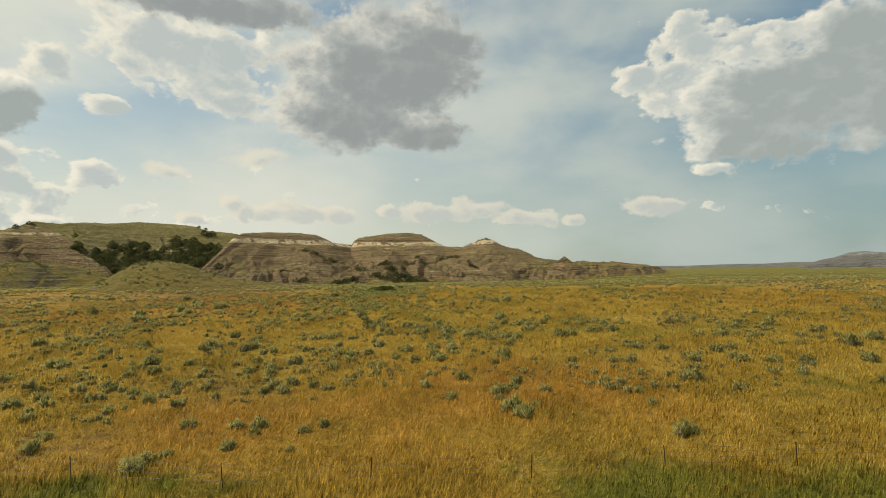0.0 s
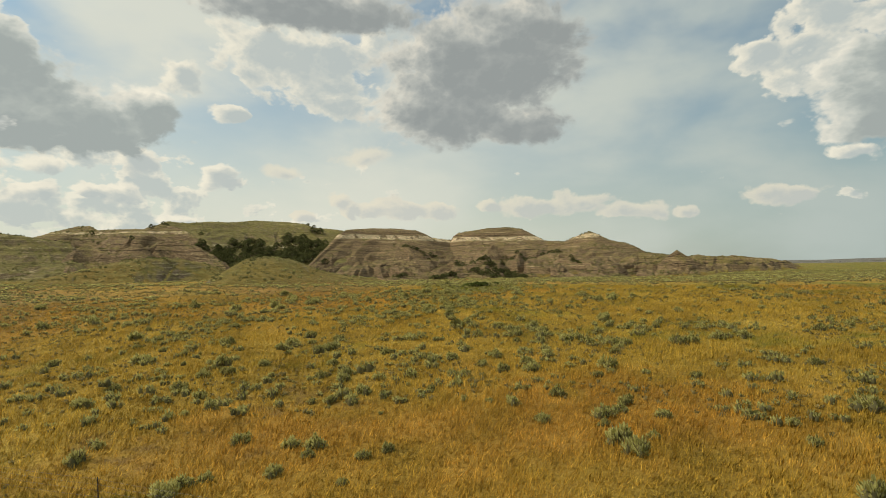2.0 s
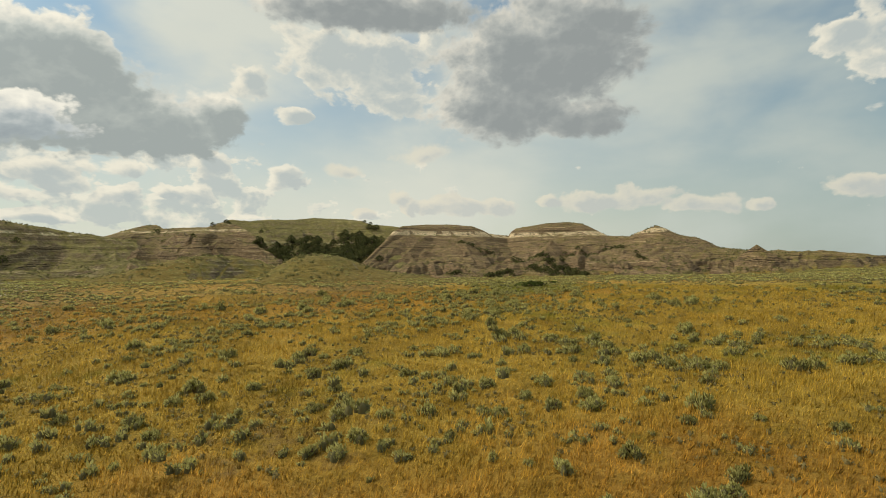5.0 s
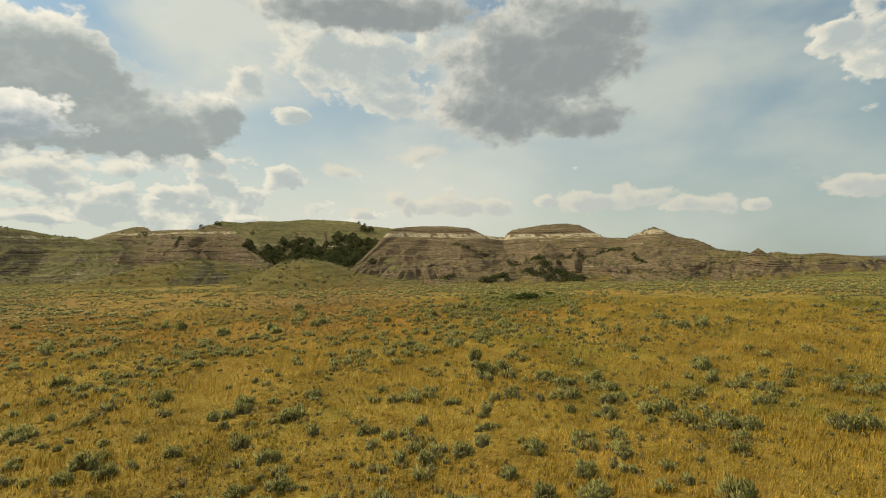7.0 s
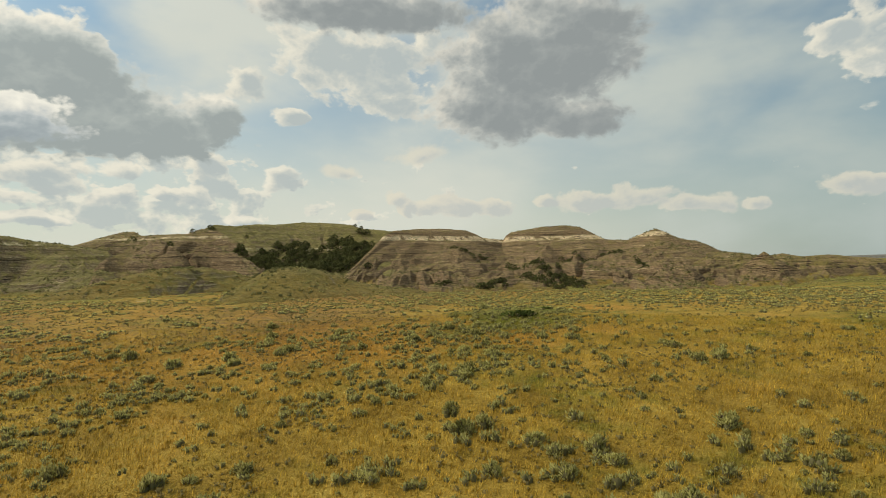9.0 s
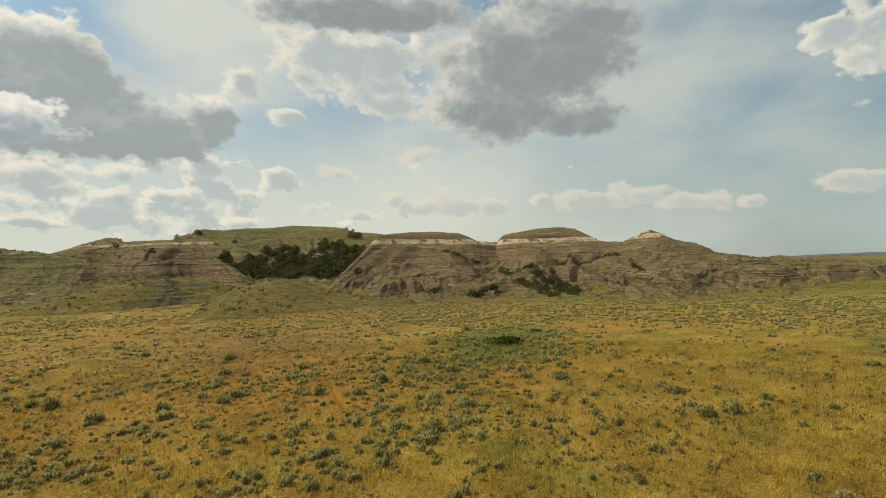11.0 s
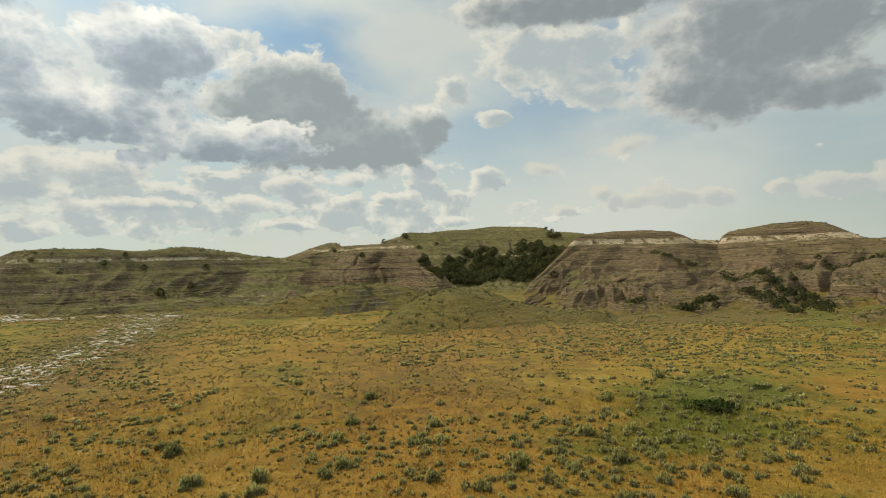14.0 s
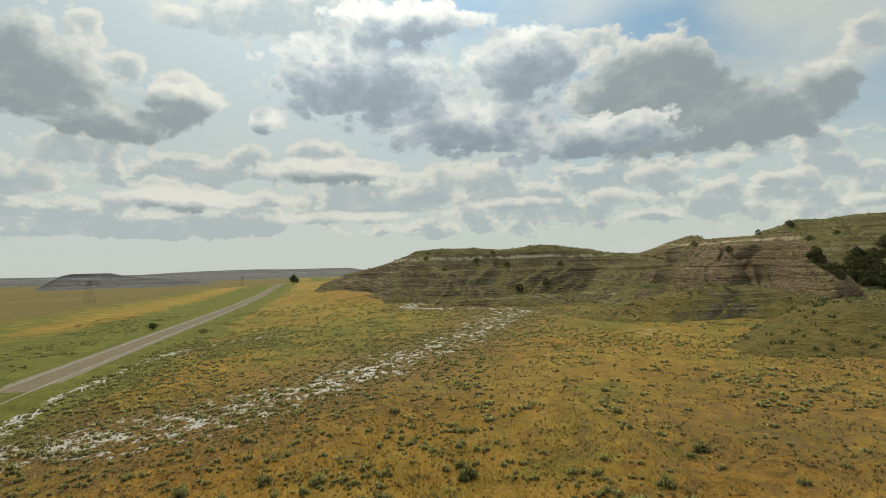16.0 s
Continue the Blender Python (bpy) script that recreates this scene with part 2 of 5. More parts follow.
def sward(n, place, dry, fresh, bare, pale):
    """The colour of the dry prairie: rust, gold and straw grass, green in damp hollows, bare clay and pale salt."""
    broad = n.noise(place, 0.035, 3.0, 0.55)
    mid = n.noise(place, 0.22, 4.0, 0.6)
    small = n.math("ADD", n.math("MULTIPLY", n.noise(place, 1.3, 4.0, 0.65), 0.25), n.math("MULTIPLY", n.noise(place, 6.0, 5.0, 0.8), 0.75))
    tone = n.math("ADD", n.math("MULTIPLY", mid, 0.3), n.math("MULTIPLY", small, 0.7))
    tone = n.math("MULTIPLY_ADD", n.math("SUBTRACT", tone, 0.5), 1.8, 0.5)
    gold = n.ramp(tone, [(0.28, (0.160, 0.103, 0.017)), (0.44, (0.340, 0.214, 0.030)), (0.56, (0.455, 0.294, 0.045)), (0.72, (0.60, 0.43, 0.090))])
    rust = n.ramp(tone, [(0.28, (0.200, 0.102, 0.017)), (0.48, (0.395, 0.209, 0.031)), (0.72, (0.58, 0.335, 0.064))])
    green = n.ramp(tone, [(0.30, (0.078, 0.082, 0.013)), (0.48, (0.168, 0.164, 0.022)), (0.72, (0.305, 0.280, 0.046))])
    clay = n.ramp(small, [(0.30, (0.150, 0.090, 0.031)), (0.60, (0.250, 0.155, 0.055)), (0.8, (0.35, 0.235, 0.100))])
    salt = n.ramp(small, [(0.34, (0.36, 0.29, 0.19)), (0.46, (0.70, 0.62, 0.48)), (0.62, (0.86, 0.80, 0.68))])
    wild = n.math("SUBTRACT", n.math("ADD", broad, n.math("MULTIPLY", mid, 0.5)), 0.75)
    colour = n.mix(n.span(n.math("ADD", dry, n.math("MULTIPLY", wild, 1.5)), 0.25, 0.75), gold, rust)
    patch = n.math("ADD", n.math("MULTIPLY", n.noise(n.vec("ADD", place, (71.0, 13.0, 5.0)), 0.08, 5.0, 0.6), 0.6), n.math("MULTIPLY", n.noise(n.vec("ADD", place, (11.0, 53.0, 5.0)), 0.45, 5.0, 0.65), 0.4))
    colour = n.mix(n.span(n.math("ADD", fresh, n.math("MULTIPLY", n.math("SUBTRACT", patch, 0.5), 2.6)), 0.20, 0.75), colour, green)
    spots = n.noise(n.vec("ADD", place, (7.0, 93.0, 3.0)), 0.5, 5.0, 0.65)
    colour = n.mix(n.span(n.math("ADD", bare, n.math("MULTIPLY", n.math("SUBTRACT", spots, 0.5), 1.6)), 0.35, 0.75, 0.0, 0.75), colour, clay)
    crust = n.noise(n.vec("ADD", place, (3.0, 31.0, 9.0)), 0.42, 6.0, 0.72)
    colour = n.mix(n.span(n.math("ADD", pale, n.math("MULTIPLY", n.math("SUBTRACT", crust, 0.5), n.span(pale, 0.02, 0.20, 0.0, 2.8))), 0.48, 0.62), colour, salt)
    return colour


def prairie(name, blades):
    mat, n, shader = material(name)
    place = n.add("ShaderNodeNewGeometry").outputs["Position"]
    cover = n.add("ShaderNodeAttribute")
    cover.attribute_name = "cover"
    parts = n.add("ShaderNodeSeparateColor")
    n.put(parts.inputs[0], cover.outputs["Color"])
    dry, fresh, bare = parts.outputs
    colour = sward(n, place, dry, fresh, bare, cover.outputs["Alpha"])
    if blades:
        own = n.add("ShaderNodeNewGeometry").outputs["Random Per Island"]
        colour = n.mix(1.0, colour, n.ramp(own, [(0.0, (1.05, 1.08, 1.0)), (0.5, (1.45, 1.46, 1.3)), (1.0, (2.0, 1.98, 1.75))]), "MULTIPLY")
        shader.inputs["Roughness"].default_value = 0.75
        let_through(n, shader, colour, 0.45)
    else:
        rough = n.math("ADD", n.noise(place, 2.4, 6.0, 0.7), n.math("MULTIPLY", n.noise(place, 9.0, 4.0, 0.7), 0.5))
        bump(n, shader, rough, 0.9, 0.30)
    n.put(shader.inputs["Base Color"], colour)
    return mat


def strata(name, white_from, white_to, turf, seed, overall_tint=(1.0, 1.0, 1.0), skirt=1.8):
    """Banded badland clay: beds of grey, brown and buff, a pale sandstone bed, and thin sage turf where the slope is gentle."""
    mat, n, shader = material(name)
    geo = n.add("ShaderNodeNewGeometry")
    place = n.vec("ADD", geo.outputs["Position"], (seed * 17.0, seed * 5.0, 0.0))
    x, y, z = n.split(geo.outputs["Position"])
    lean = n.math("MULTIPLY", n.math("SUBTRACT", n.noise(place, 0.012, 2.0), 0.5), 4.5)
    ripple = n.math("MULTIPLY", n.math("SUBTRACT", n.noise(place, 0.12, 4.0), 0.5), 2.6)
    bed = n.math("ADD", n.math("ADD", z, lean), ripple)
    beds = n.noise(n.join(0.0, seed * 3.1, bed), 0.36, 5.0, 0.7)
    thin = n.noise(n.join(n.math("MULTIPLY", x, 0.02), seed * 1.7, bed), 1.7, 3.0, 0.6)
    mixed = n.math("ADD", n.math("MULTIPLY", beds, 0.55), n.math("MULTIPLY", thin, 0.45))
    mixed = n.math("MULTIPLY_ADD", n.math("SUBTRACT", mixed, 0.5), 3.4, 0.5)
    clay = n.ramp(mixed, [(0.20, (0.060, 0.046, 0.034)), (0.33, (0.195, 0.148, 0.098)), (0.43, (0.335, 0.265, 0.175)), (0.50, (0.115, 0.088, 0.064)),
                          (0.60, (0.260, 0.205, 0.140)), (0.70, (0.150, 0.114, 0.080)), (0.86, (0.47, 0.395, 0.275))])
    stone = n.ramp(thin, [(0.3, (0.46, 0.39, 0.28)), (0.6, (0.72, 0.65, 0.52))])
    broken = n.noise(place, 0.11, 5.0, 0.68)
    wash = n.noise(place, 0.16, 6.0, 0.7)
    clay = n.mix(n.span(wash, 0.50, 0.74, 0.0, 0.50), clay, (0.200, 0.160, 0.098))
    inside = n.math("MULTIPLY", n.span(bed, white_from - 0.5, white_from + 0.3), n.span(bed, white_to + 0.5, white_to - 0.3))
    clay = n.mix(n.math("MULTIPLY", inside, n.span(broken, 0.40, 0.52)), clay, stone)
    speck = n.noise(place, 0.75, 6.0, 0.85)
    clay = n.mix(1.0, clay, n.ramp(speck, [(0.34, (0.30, 0.30, 0.29)), (0.45, (0.80, 0.80, 0.79)), (0.56, (1.12, 1.12, 1.10)), (0.68, (1.75, 1.73, 1.66))]), "MULTIPLY")
    up = n.split(geo.outputs["Normal"])[2]
    tufts = n.math("MULTIPLY_ADD", n.noise(place, 0.16, 3.0, 0.6), 0.4, n.math("MULTIPLY", n.noise(place, 0.95, 4.0, 0.75), 0.6))
    grown = n.span(n.math("ADD", n.math("ADD", up, n.math("MULTIPLY", n.math("SUBTRACT", tufts, 0.5), 1.9)), turf), 0.52, 0.98)
    sage = n.ramp(n.math("ADD", n.math("MULTIPLY", n.noise(place, 0.3, 3.0, 0.7), 0.5), n.math("MULTIPLY", n.noise(place, 1.4, 5.0, 0.8), 0.5)), [(0.36, (0.095, 0.092, 0.030)), (0.47, (0.165, 0.154, 0.050)), (0.56, (0.240, 0.214, 0.075)), (0.66, (0.350, 0.300, 0.115))])
    colour = n.mix(n.math("MULTIPLY", grown, 0.92), clay, sage)
    cover_of = n.add("ShaderNodeAttribute")
    cover_of.attribute_name = "cover"
    parts = n.add("ShaderNodeSeparateColor")
    n.put(parts.inputs[0], cover_of.outputs["Color"])
    meadow = sward(n, geo.outputs["Position"], parts.outputs[0], parts.outputs[1], parts.outputs[2], cover_of.outputs["Alpha"])
    rise = n.add("ShaderNodeAttribute")
    rise.attribute_name = "rise"
    foot = n.span(n.math("ADD", rise.outputs["Fac"], n.math("MULTIPLY", n.math("SUBTRACT", tufts, 0.5), 5.0)), skirt, skirt * 0.3)
    foot = n.math("MULTIPLY", foot, n.span(up, 0.76, 0.90))
    colour = n.mix(foot, colour, n.mix(0.65, meadow, sage))
    # the whole-hill tint; on far bluffs it also carries painted distance haze
    colour = n.mix(1.0, colour, overall_tint, "MULTIPLY")
    n.put(shader.inputs["Base Color"], colour)
    rough = n.math("ADD", n.noise(place, 0.9, 6.0, 0.72), n.math("MULTIPLY", n.math("ADD", thin, beds), 0.8))
    bump(n, shader, rough, 1.0, 1.3)
    return mat


def foliage(name, dark, light, scale=6.0):
    mat, n, shader = material(name)
    geo = n.add("ShaderNodeNewGeometry")
    who = n.add("ShaderNodeObjectInfo").outputs["Random"]
    own = n.math("ADD", n.math("MULTIPLY", geo.outputs["Random Per Island"], 0.55), n.math("MULTIPLY", who, 0.45))
    grain = n.noise(geo.outputs["Position"], scale, 3.0)
    tone = n.math("ADD", n.math("MULTIPLY", own, 0.7), n.math("MULTIPLY", grain, 0.35))
    colour = n.ramp(tone, [(0.15, dark), (0.8, light)])
    n.put(shader.inputs["Base Color"], colour)
    shader.inputs["Roughness"].default_value = 0.8
    let_through(n, shader, colour, 0.40)
    return mat


def plain(name, dark, light, scale, rough=0.85, metal=0.0):
    mat, n, shader = material(name)
    place = n.add("ShaderNodeNewGeometry").outputs["Position"]
    grain = n.noise(place, scale, 6.0, 0.65)
    n.put(shader.inputs["Base Color"], n.ramp(grain, [(0.3, dark), (0.7, light)]))
    shader.inputs["Roughness"].default_value, shader.inputs["Metallic"].default_value = rough, metal
    bump(n, shader, grain, 0.4, 0.02)
    return mat


TURF = prairie("dry prairie turf", False)
BLADES = prairie("dry prairie grass", True)
CLAY_BUTTE = strata("banded butte clay", 34.0, 38.0, -0.28, 1.0, (1.24, 1.07, 0.82))
CLAY_RIDGE = strata("banded ridge clay", 35.0, 36.2, -0.20, 2.0, (1.24, 1.08, 0.83))
CLAY_WEST = strata("grassed banded clay", 29.0, 30.5, -0.05, 3.0, (1.16, 1.08, 0.86))
CLAY_MOUND = strata("turfed mound clay", 60.0, 61.0, -0.02, 4.0, (1.06, 1.00, 0.88), 13.0)
# distance haze is put into the colour here, as a blue tint
CLAY_HAZED = strata("haze-tinted far clay", 60.0, 61.0, -0.35, 5.0, (0.95, 1.08, 1.50), 0.4)
SAGE = foliage("sagebrush leaves", (0.225, 0.205, 0.060), (0.62, 0.570, 0.185))
TUSSOCK = foliage("dry tussock leaves", (0.165, 0.128, 0.045), (0.42, 0.335, 0.130))
JUNIPER = foliage("juniper foliage", (0.045, 0.050, 0.018), (0.150, 0.155, 0.050), 3.0)
THICKET = foliage("green thicket leaves", (0.045, 0.065, 0.012), (0.15, 0.18, 0.040), 3.0)
HILL_SAGE = foliage("dark hill scrub leaves", (0.075, 0.076, 0.026), (0.24, 0.225, 0.085))
# dark core colour: twigs, plus the shade of gaps between shoots painted in
HEART = foliage("shaded sagebrush cores", (0.125, 0.110, 0.046), (0.285, 0.250, 0.110))
TWIG = plain("grey brown bark", (0.07, 0.05, 0.035), (0.20, 0.15, 0.11), 12.0)
ASPHALT = plain("worn grey asphalt", (0.195, 0.143, 0.080), (0.300, 0.222, 0.126), 0.8)
PAINT_WHITE = plain("road line white", (0.55, 0.54, 0.48), (0.8, 0.79, 0.73), 3.0)
PAINT_YELLOW = plain("road line yellow", (0.30, 0.21, 0.08), (0.42, 0.30, 0.11), 3.0)
GRAVEL = plain("pale gravel", (0.22, 0.19, 0.11), (0.36, 0.30, 0.18), 1.5)
STEEL = plain("rusty green steel", (0.04, 0.035, 0.028), (0.11, 0.085, 0.06), 20.0, 0.6, 0.3)
WIRE = plain("dull wire", (0.10, 0.09, 0.08), (0.2, 0.19, 0.17), 20.0, 0.5, 0.8)

# ---- the shape of the land ----
ORIGIN = (0.0, 30.0)  # the middle from which hills are told by azimuth (degrees to the left of +y) and range
LATTICE = np.random.RandomState(7).rand(256, 256)


def ease(a, b, v):
    t = np.clip((np.asarray(v, float) - a) / (b - a), 0, 1)
    return t * t * (3 - 2 * t)


def value_noise(x, y):
    xi, yi = np.floor(x).astype(int), np.floor(y).astype(int)
    fx, fy = x - xi, y - yi
    fx, fy = fx * fx * (3 - 2 * fx), fy * fy * (3 - 2 * fy)
    a, b = LATTICE[xi % 256, yi % 256], LATTICE[(xi + 1) % 256, yi % 256]
    c, d = LATTICE[xi % 256, (yi + 1) % 256], LATTICE[(xi + 1) % 256, (yi + 1) % 256]
    return (a * (1 - fx) + b * fx) * (1 - fy) + (c * (1 - fx) + d * fx) * fy


def fbm(x, y, octaves=4, gain=0.5):
    total, size, whole = 0.0, 1.0, 0.0
    for k in range(octaves):
        total = total + size * value_noise(x * 2.03**k + 17.3 * k, y * 2.03**k + 5.1 * k)
        whole, size = whole + size, size * gain
    return total / whole


def ridged(x, y, octaves=3):
    total, size, whole = 0.0, 1.0, 0.0
    for k in range(octaves):
        total = total + size * (1 - np.abs(2 * value_noise(x * 2.1**k + 9.7 * k, y * 2.1**k + 3.3 * k) - 1))
        whole, size = whole + size, size * 0.5
    return total / whole


def polar(x, y):
    dx, dy = np.asarray(x, float) - ORIGIN[0], np.asarray(y, float) - ORIGIN[1]
    return np.degrees(np.arctan2(-dx, dy)), np.hypot(dx, dy)


ROAD_X = np.array([-1500.0, -900, -700, -440, -308, -238, -193, -157, -122, -60, 0, 80, 400])
ROAD_Y = np.array([150.0, 66, 46, 31.5, 24.5, 20.5, 18.6, 17.2, 15.4, 10, 3, -7, -50])


def road_y(x):
    return np.interp(x, ROAD_X, ROAD_Y)


def ground_z(x, y):
    x, y = np.asarray(x, float), np.asarray(y, float)
    rise = np.interp(y, [-50, 20, 38, 55, 80, 100, 125, 160, 200, 400, 2000], [-0.5, -0.3, 0.7, 1.9, 3.6, 4.5, 5.4, 5.4, 5.2, 5.0, 4.0])
    west = 2.8 + 3.2 * ease(30, 140, y) - 2.0 * ease(400, 1500, -x)
    z = rise + (west - rise) * ease(45, 130, -x)
    z = z + 8.0 * np.exp(-(((x + 740) / 190) ** 2 + ((y - 70) / 130) ** 2))  # the swell that the road climbs
    z = z + 8.0 * np.exp(-(((x + 400) / 120) ** 2 + ((y - 120) / 50) ** 2))  # the long rise to the foot of the western hill
    a, r = polar(x, y)
    z = z - 3.0 * ease(-22, -8, a) * ease(34, 24, a) * ease(178, 200, r) * ease(330, 250, r)  # the draw below the buttes
    z = z + 0.7 * (fbm(x / 26, y / 26, 3) - 0.5) * ease(25, 60, np.abs(y - road_y(x)))
    return z + 0.16 * (fbm(x / 2.7, y / 2.7, 3) - 0.5) * ease(6, 14, np.abs(y - road_y(x)))


HILLS = {}


class Hill:
    """A hill told by its crest (azimuth, range, height), the width of its front, and the steps of its front's profile."""

    def __init__(self, crest, front, back, steps, foot=3.0, gully=0.5, size=26.0, seed=0.0, knob=0.0, far=1.0):
        self.a, self.r, self.z = (np.array(v, float) for v in zip(*sorted(crest)))
        k = np.interp(self.a, *far) if isinstance(far, tuple) else far
        self.r, self.z = self.r * k, 11.8 + (self.z - 11.8) * k  # the crest lies farther off, on the same lines of sight from the middle
        self.front, self.back, self.steps, self.foot = front, back, steps, foot
        self.gully, self.size, self.seed, self.knob = gully, size, seed, knob

    def height(self, a, r):
        grid = np.arange(self.a[0] - 6, self.a[-1] + 6, 0.1)
        bell = np.exp(-((np.arange(-30, 31) / 14.0) ** 2))
        sharp_z, sharp_r = np.interp(grid, self.a, self.z), np.interp(grid, self.a, self.r)
        even_z = np.convolve(np.pad(sharp_z, 30, mode="edge"), bell / bell.sum(), "valid")
        even_r = np.convolve(np.pad(sharp_r, 30, mode="edge"), bell / bell.sum(), "valid")
        rc, zc = np.interp(a, grid, even_r), np.interp(a, grid, sharp_z)
        low = np.interp(a, grid, even_z)
        front = np.interp(a, *self.front) if isinstance(self.front, tuple) else self.front
        arc = np.radians(a) * np.mean(self.r)
        d = rc - r
        near = np.clip(d / front, 0, 1.4)
        zc = zc + (low - zc) * ease(0.01, 0.07, near)  # only the caps keep the sharp breaks of the crest
        slant = 0.5 * math.sin(self.seed) * d
        bend = 0.9 * self.size * (fbm(arc / (1.6 * self.size) + self.seed, d / (1.6 * self.size) + 2.0, 3) - 0.5)
        u, w = arc + slant + bend, d + 0.8 * bend
        spur = ridged(u / (1.7 * self.size) + self.seed, w / (3.2 * self.size) + self.seed, 2)
        side = ridged((arc - 0.7 * slant + 1.2 * bend) / (0.62 * self.size) + 3.1 * self.seed, w / (1.2 * self.size), 2)
        rill = ridged((arc + 1.3 * bend) / 11.0 + self.seed, (d + bend) / 26.0 + self.seed, 2)
        carve = 0.80 * (0.62 - spur) + 0.30 * (0.6 - side) + 0.08 * (0.6 - rill)
        s = d / front
        s = s * (1 + self.gully * 0.6 * carve * ease(0.02, 0.35, near) * ease(1.35, 0.9, near))
        drop = np.interp(s, self.steps[0], self.steps[1])
        over = np.clip(-d / self.back, 0, 1)
        drop = np.where(s > 0, drop, ease(0.05, 1.0, over))
        h = zc - (zc - self.foot) * drop
        mid = ease(0.06, 0.3, near) * ease(1.2, 0.7, near)
        cut = ridged((arc + 0.5 * slant + 1.1 * bend) / (0.75 * self.size) + 5.7 * self.seed, w / (4.0 * self.size) + 1.3, 2)
        cut = ease(0.74, 0.98, cut) * (0.4 + 1.2 * fbm(arc / 40 + self.seed, d / 40, 2))
        h = h - self.gully * mid * (11.0 * (0.66 - spur) + 5.5 * (0.62 - side) + 2.4 * (0.6 - rill) + 4.5 * cut)
        h = h + self.knob * 3.0 * (ridged(arc / 30 + 1.7 * self.seed, r / 30.0, 2) - 0.62) * ease(0.3, 0.55, near) * ease(1.15, 0.85, near)
        # harder beds stand out as ledges, softer ones fall back
        bed = 4.6
        for size, much in ((bed, 0.34), (bed * 2.3, 0.2), (bed * 0.45, 0.25)):
            wave = h / size + 0.55 * fbm(arc / 75 + self.seed, d / 75, 2)
            h = h + much * self.knob * size / (2 * np.pi) * np.sin(wave * 2 * np.pi) * ease(0.03, 0.12, near) * ease(1.15, 0.9, near)
        rough = fbm(arc / 6 + self.seed, r / 6.0, 3) - 0.5
        h = h + rough * (0.7 + 0.8 * self.knob) * ease(0.05, 0.2, near) * ease(1.3, 0.9, near) + rough * 0.6 * ease(0.0, 0.02, s)
        h = h - 7.0 * ease(0.98, 1.28, s)
        wide = min(3.0, 0.25 * (self.a[-1] - self.a[0]))
        edge = ease(self.a[0], self.a[0] + wide, a) * ease(self.a[-1], self.a[-1] - wide, a)
        return self.foot - 2.0 * (1 - edge) + (h - self.foot) * edge


BUTTE = ([0, 0.02, 0.05, 0.08, 0.12, 0.2, 0.32, 0.38, 0.55, 0.8, 1.0, 1.3], [0, 0.03, 0.09, 0.22, 0.29, 0.44, 0.62, 0.72, 0.82, 0.93, 1.0, 1.05])
SLOPE = ([0, 0.06, 0.16, 0.3, 0.5, 0.75, 1.0, 1.3], [0, 0.05, 0.22, 0.40, 0.64, 0.86, 1.0, 1.05])
STEEP = ([0, 0.08, 0.2, 0.42, 0.6, 0.8, 1.0, 1.3], [0, 0.07, 0.30, 0.55, 0.72, 0.88, 1.0, 1.05])
ROUND = ([0, 0.2, 0.5, 0.8, 1.0, 1.3], [0, 0.10, 0.50, 0.88, 1.0, 1.05])

HILLS["mesa"] = Hill([(44, 318, 30), (40.3, 326, 36.5), (39.2, 337, 39.9), (37.3, 358, 40.6), (35.4, 369, 43.3), (33.5, 399, 45.0), (30.9, 425, 49.0),
                      (27.7, 425, 48.1), (25.9, 425, 46.6), (24.9, 425, 43.6), (22.6, 420, 42), (18, 420, 34), (15, 420, 22)],
                     190.0, 200.0, SLOPE, 6.0, 0.6, 46.0, 3.0, 0.6, ([15, 25, 31, 40, 44], [1.22, 1.24, 1.26, 1.48, 1.48]))
HILLS["butte_one"] = Hill([(29, 262, 2), (27.2, 272, 8), (25.6, 285, 15), (24.0, 296, 23), (22.5, 306, 31.5), (21.7, 311, 33.8), (19.1, 336, 36.5), (16.4, 360, 38.0), (14.0, 379, 37.8),
                           (13.1, 387, 35.9), (12.2, 394, 33.2), (10.1, 430, 32.6), (8, 430, 30), (5, 425, 22), (2, 420, 10)],
                          ([2, 10, 21, 24, 29], [230, 220, 190, 140, 70]), 110.0, BUTTE, 3.0, 0.85, 34.0, 11.0, 1.0, ([5, 12, 22, 25, 29], [1.15, 1.17, 1.39, 1.32, 1.05]))
HILLS["butte_two"] = Hill([(13.5, 445, 14), (11.5, 440, 27), (10.2, 434, 32.6), (9.9, 435, 36.3), (9.4, 436, 39.0), (8.2, 439, 40.6), (6.1, 444, 43.1), (3.9, 449, 43.9),
                           (2.4, 446, 42.0), (1.6, 444, 38.9), (-0.1, 440, 31.2), (-2.3, 434, 29.8), (-3.1, 431, 32.5), (-3.9, 428, 34.8), (-4.9, 424, 37.0),
                           (-5.8, 424, 34.2), (-6.6, 424, 30.5), (-7.3, 424, 28.6), (-8.5, 424, 26.9), (-9.5, 424, 23.7), (-10.6, 424, 18.5), (-12.2, 424, 17.0),
                           (-14.0, 425, 14.8), (-16, 425, 11), (-19, 430, 5)],
                          255.0, 130.0, BUTTE, 2.5, 0.85, 40.0, 23.0, 1.0, 1.13)
